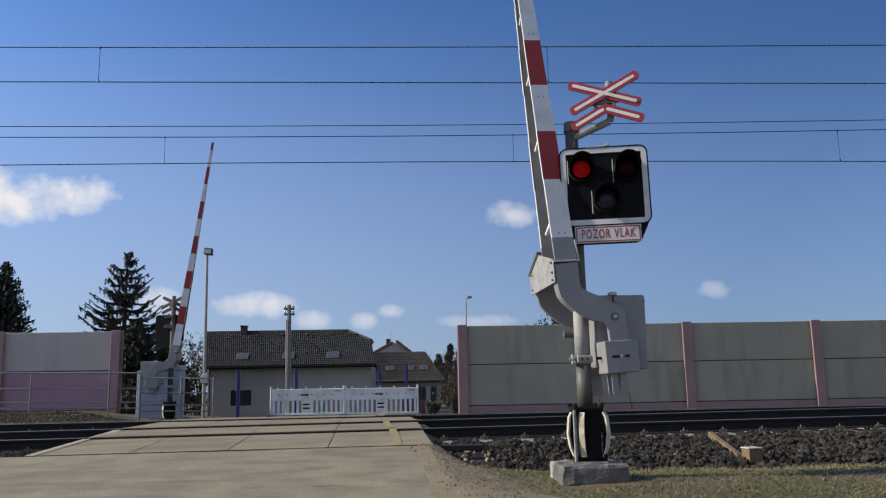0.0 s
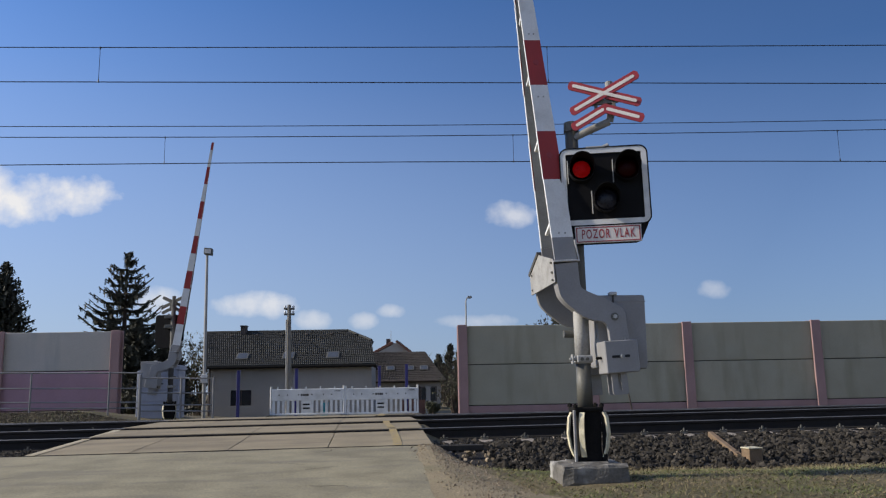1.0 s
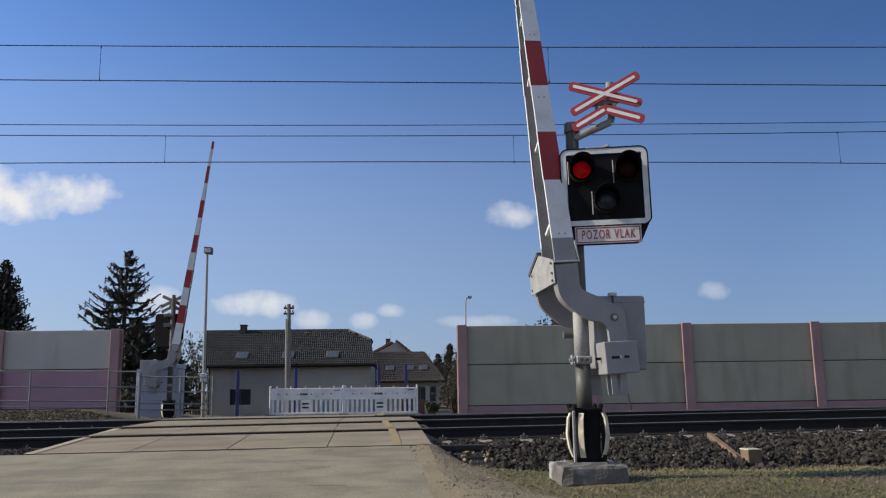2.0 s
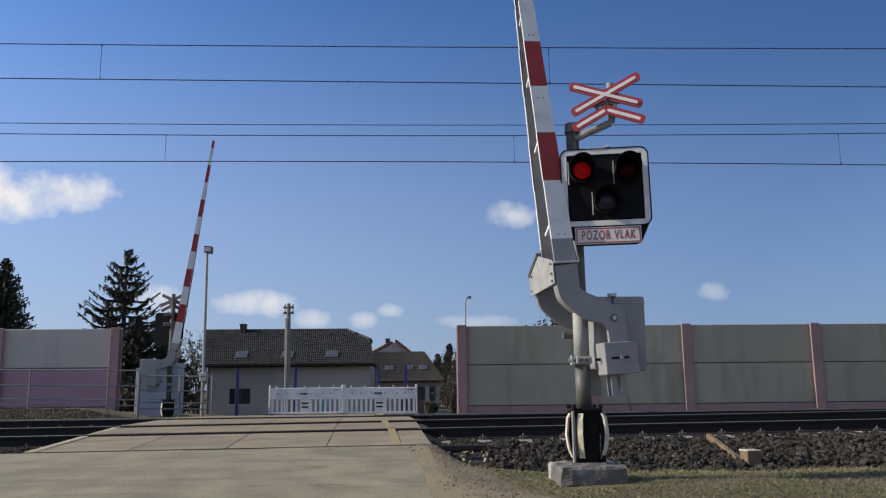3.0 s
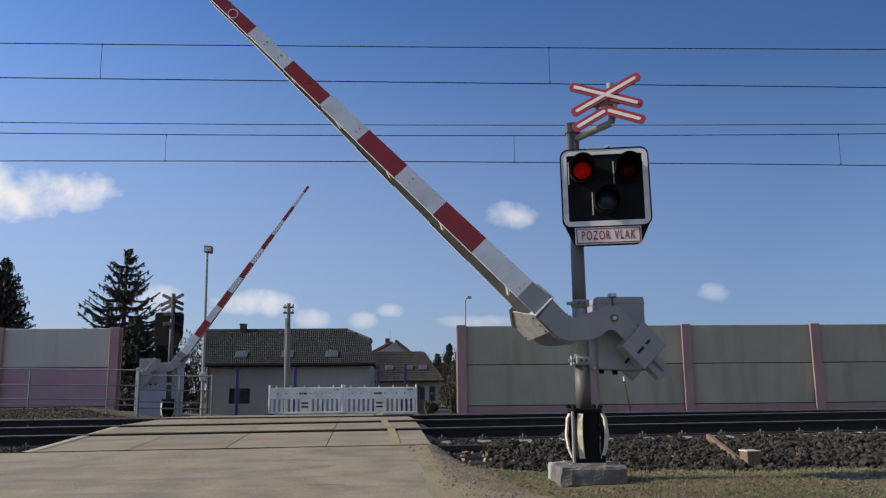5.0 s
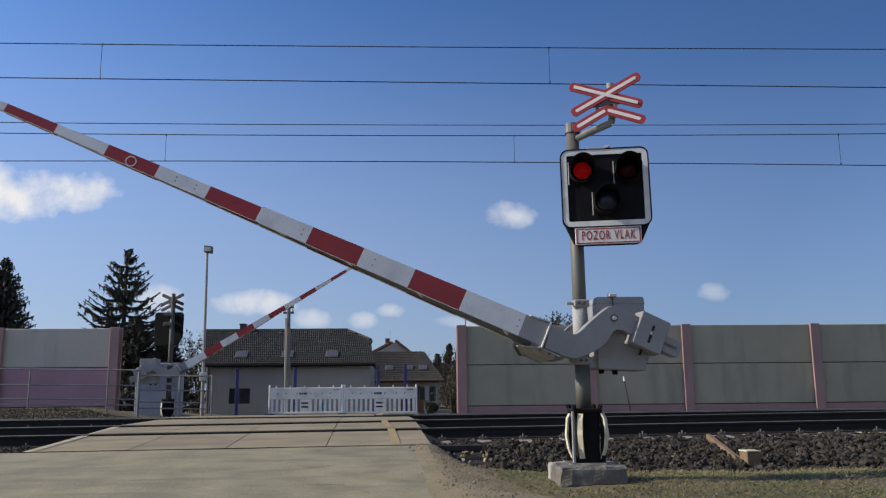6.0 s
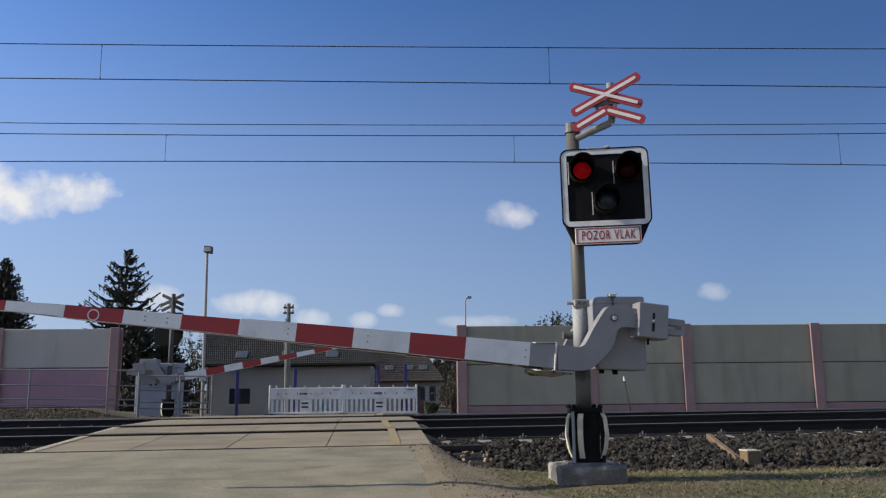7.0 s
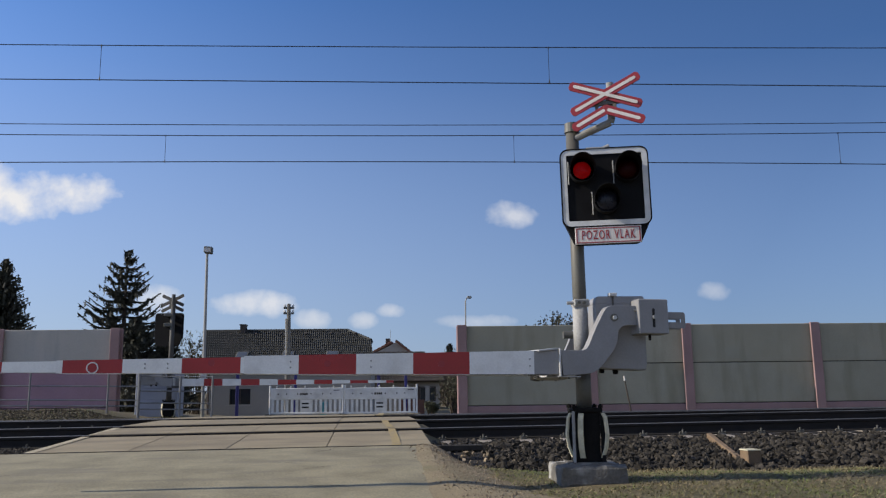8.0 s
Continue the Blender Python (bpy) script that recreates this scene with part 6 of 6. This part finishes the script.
# ---- grass ----
def build_grass():
    rng = random.Random(11)

    def tuft(verts, faces, x, y, z, h, lean):
        a = rng.uniform(0, 6.283)
        w = rng.uniform(0.0022, 0.0045)
        dx, dy = math.cos(a) * lean, math.sin(a) * lean
        sx, sy = -math.sin(a) * w, math.cos(a) * w
        n = len(verts)
        verts.extend(((x - sx, y - sy, z), (x + sx, y + sy, z), (x + dx * 0.4 + sx * 0.7, y + dy * 0.4 + sy * 0.7, z + h * 0.6), (x + dx * 0.4 - sx * 0.7, y + dy * 0.4 - sy * 0.7, z + h * 0.6), (x + dx, y + dy, z + h * rng.uniform(0.75, 1))))
        faces.extend(((n, n + 1, n + 2, n + 3), (n + 3, n + 2, n + 4)))

    for name, material, count, dry, label in (("grass", M_GRASS, 42000, False, "short green spring grass in patches"), ("dry_grass", M_STRAW, 30000, True, "dry straw-coloured grass and stalks")):
        verts, faces = [], []
        for _ in range(count):
            x, y = rng.uniform(0.55, 8.5), rng.uniform(5.8, 9.9)
            edge = float(np.interp(y, (5.8, 6.6, 7.2, 8.2, 10.3), (1.85, 1.30, 0.95, 0.62, 0.45)))
            if x < edge + 0.15 * noise.noise(Vector((y * 3, x * 3, 2))):
                continue
            if abs(x - 1.66) < 0.30 and abs(y - 7.5) < 0.38:
                continue
            q = noise.noise(Vector((x * 1.1, y * 1.6, 4))) + 0.5 * noise.noise(Vector((x * 4, y * 4, 9)))
            if dry:
                q = -q + 0.15 + (0.4 if y > 8.9 else 0)
                if y > 9.55 + 0.3 * noise.noise(Vector((x * 1.3, 0, 5))):
                    continue
            elif y > 9.3:
                continue
            if q < rng.uniform(-0.5, 0.35):
                continue
            z = ground_z(x, y)
            tall = 0.040 if (dry and y > 8.9) else 0.018
            tuft(verts, faces, x, y, z, tall * rng.uniform(0.5, 1.5), rng.uniform(0.02, 0.09))
        for _ in range(count // 22):
            x, y = rng.uniform(-14, -5.2), rng.uniform(19.4, 22.6)
            q = noise.noise(Vector((x * 0.8, y * 1.6, 14)))
            if q < rng.uniform(-0.4, 0.4):
                continue
            tuft(verts, faces, x, y, ground_z(x, y), 0.07 * rng.uniform(0.5, 1.5), rng.uniform(0.02, 0.1))
        tagged(cloud_mesh(name, verts, faces, material), label, "grass", "", "stuff")


build_grass()


# ---- what moves ----
def motions():
    pivot = Matrix.Translation((0.255, -0.155, 1.436))
    tilted = pivot @ pose(0, 0, 0, 0, 0, 8.4) @ pose(0, 0, 0, -0.96, 0, 0)
    near_rows = ((0.0, 86.84), (2.9, 86.8), (3.0, 86.5), (3.2, 84.8), (3.5, 78.95), (4.0, 67.01), (4.5, 56.2), (4.7, 52.0), (5.8, 28.15),
                 (6.0, 23.84), (6.5, 13.3), (7.0, 6.15), (7.5, 1.4), (7.8, 0.64), (8.0, 0.54))
    far_rows = ((0.0, 81.9), (3.6, 81.9), (3.8, 81.2), (4.0, 79.2), (4.5, 67.3), (4.7, 62.6), (5.8, 36.5), (6.0, 31.9),
                (6.5, 21.4), (7.0, 11.2), (7.5, 3.4), (7.8, 0.6), (8.0, 0.0))
    walk(boom, [(t, tilted @ pose(0, 0, 0, 0, a, 0)) for t, a in near_rows])
    straight = pivot @ pose(0, 0, 0, 0, 0, 6.68)
    walk(far_boom, [(t, straight @ pose(0, 0, 0, 0, a, 0)) for t, a in far_rows])
    flips = (0.24, 0.75, 1.26, 1.78, 2.29, 2.80, 3.31, 3.80, 4.30, 4.80, 5.30, 5.81, 6.30, 6.80, 7.31, 7.80)
    for pair in (lamps, far_lamps):
        for k, lamp in enumerate(pair):
            place = Matrix.Translation(lamp.matrix_basis.translation)
            a = 0 if k == 0 else 180
            rows = [(0.0, a)]
            for f in flips:
                n = round(f * FPS)
                b = 180 - a
                rows += [((n - 2 + i) / FPS, a + (b - a) * i / 3) for i in range(4)]
                a = b
            rows.append((8.0, a))
            walk(lamp, [(t, place @ pose(0, 0, 0, 0, 0, g)) for t, g in rows])


motions()
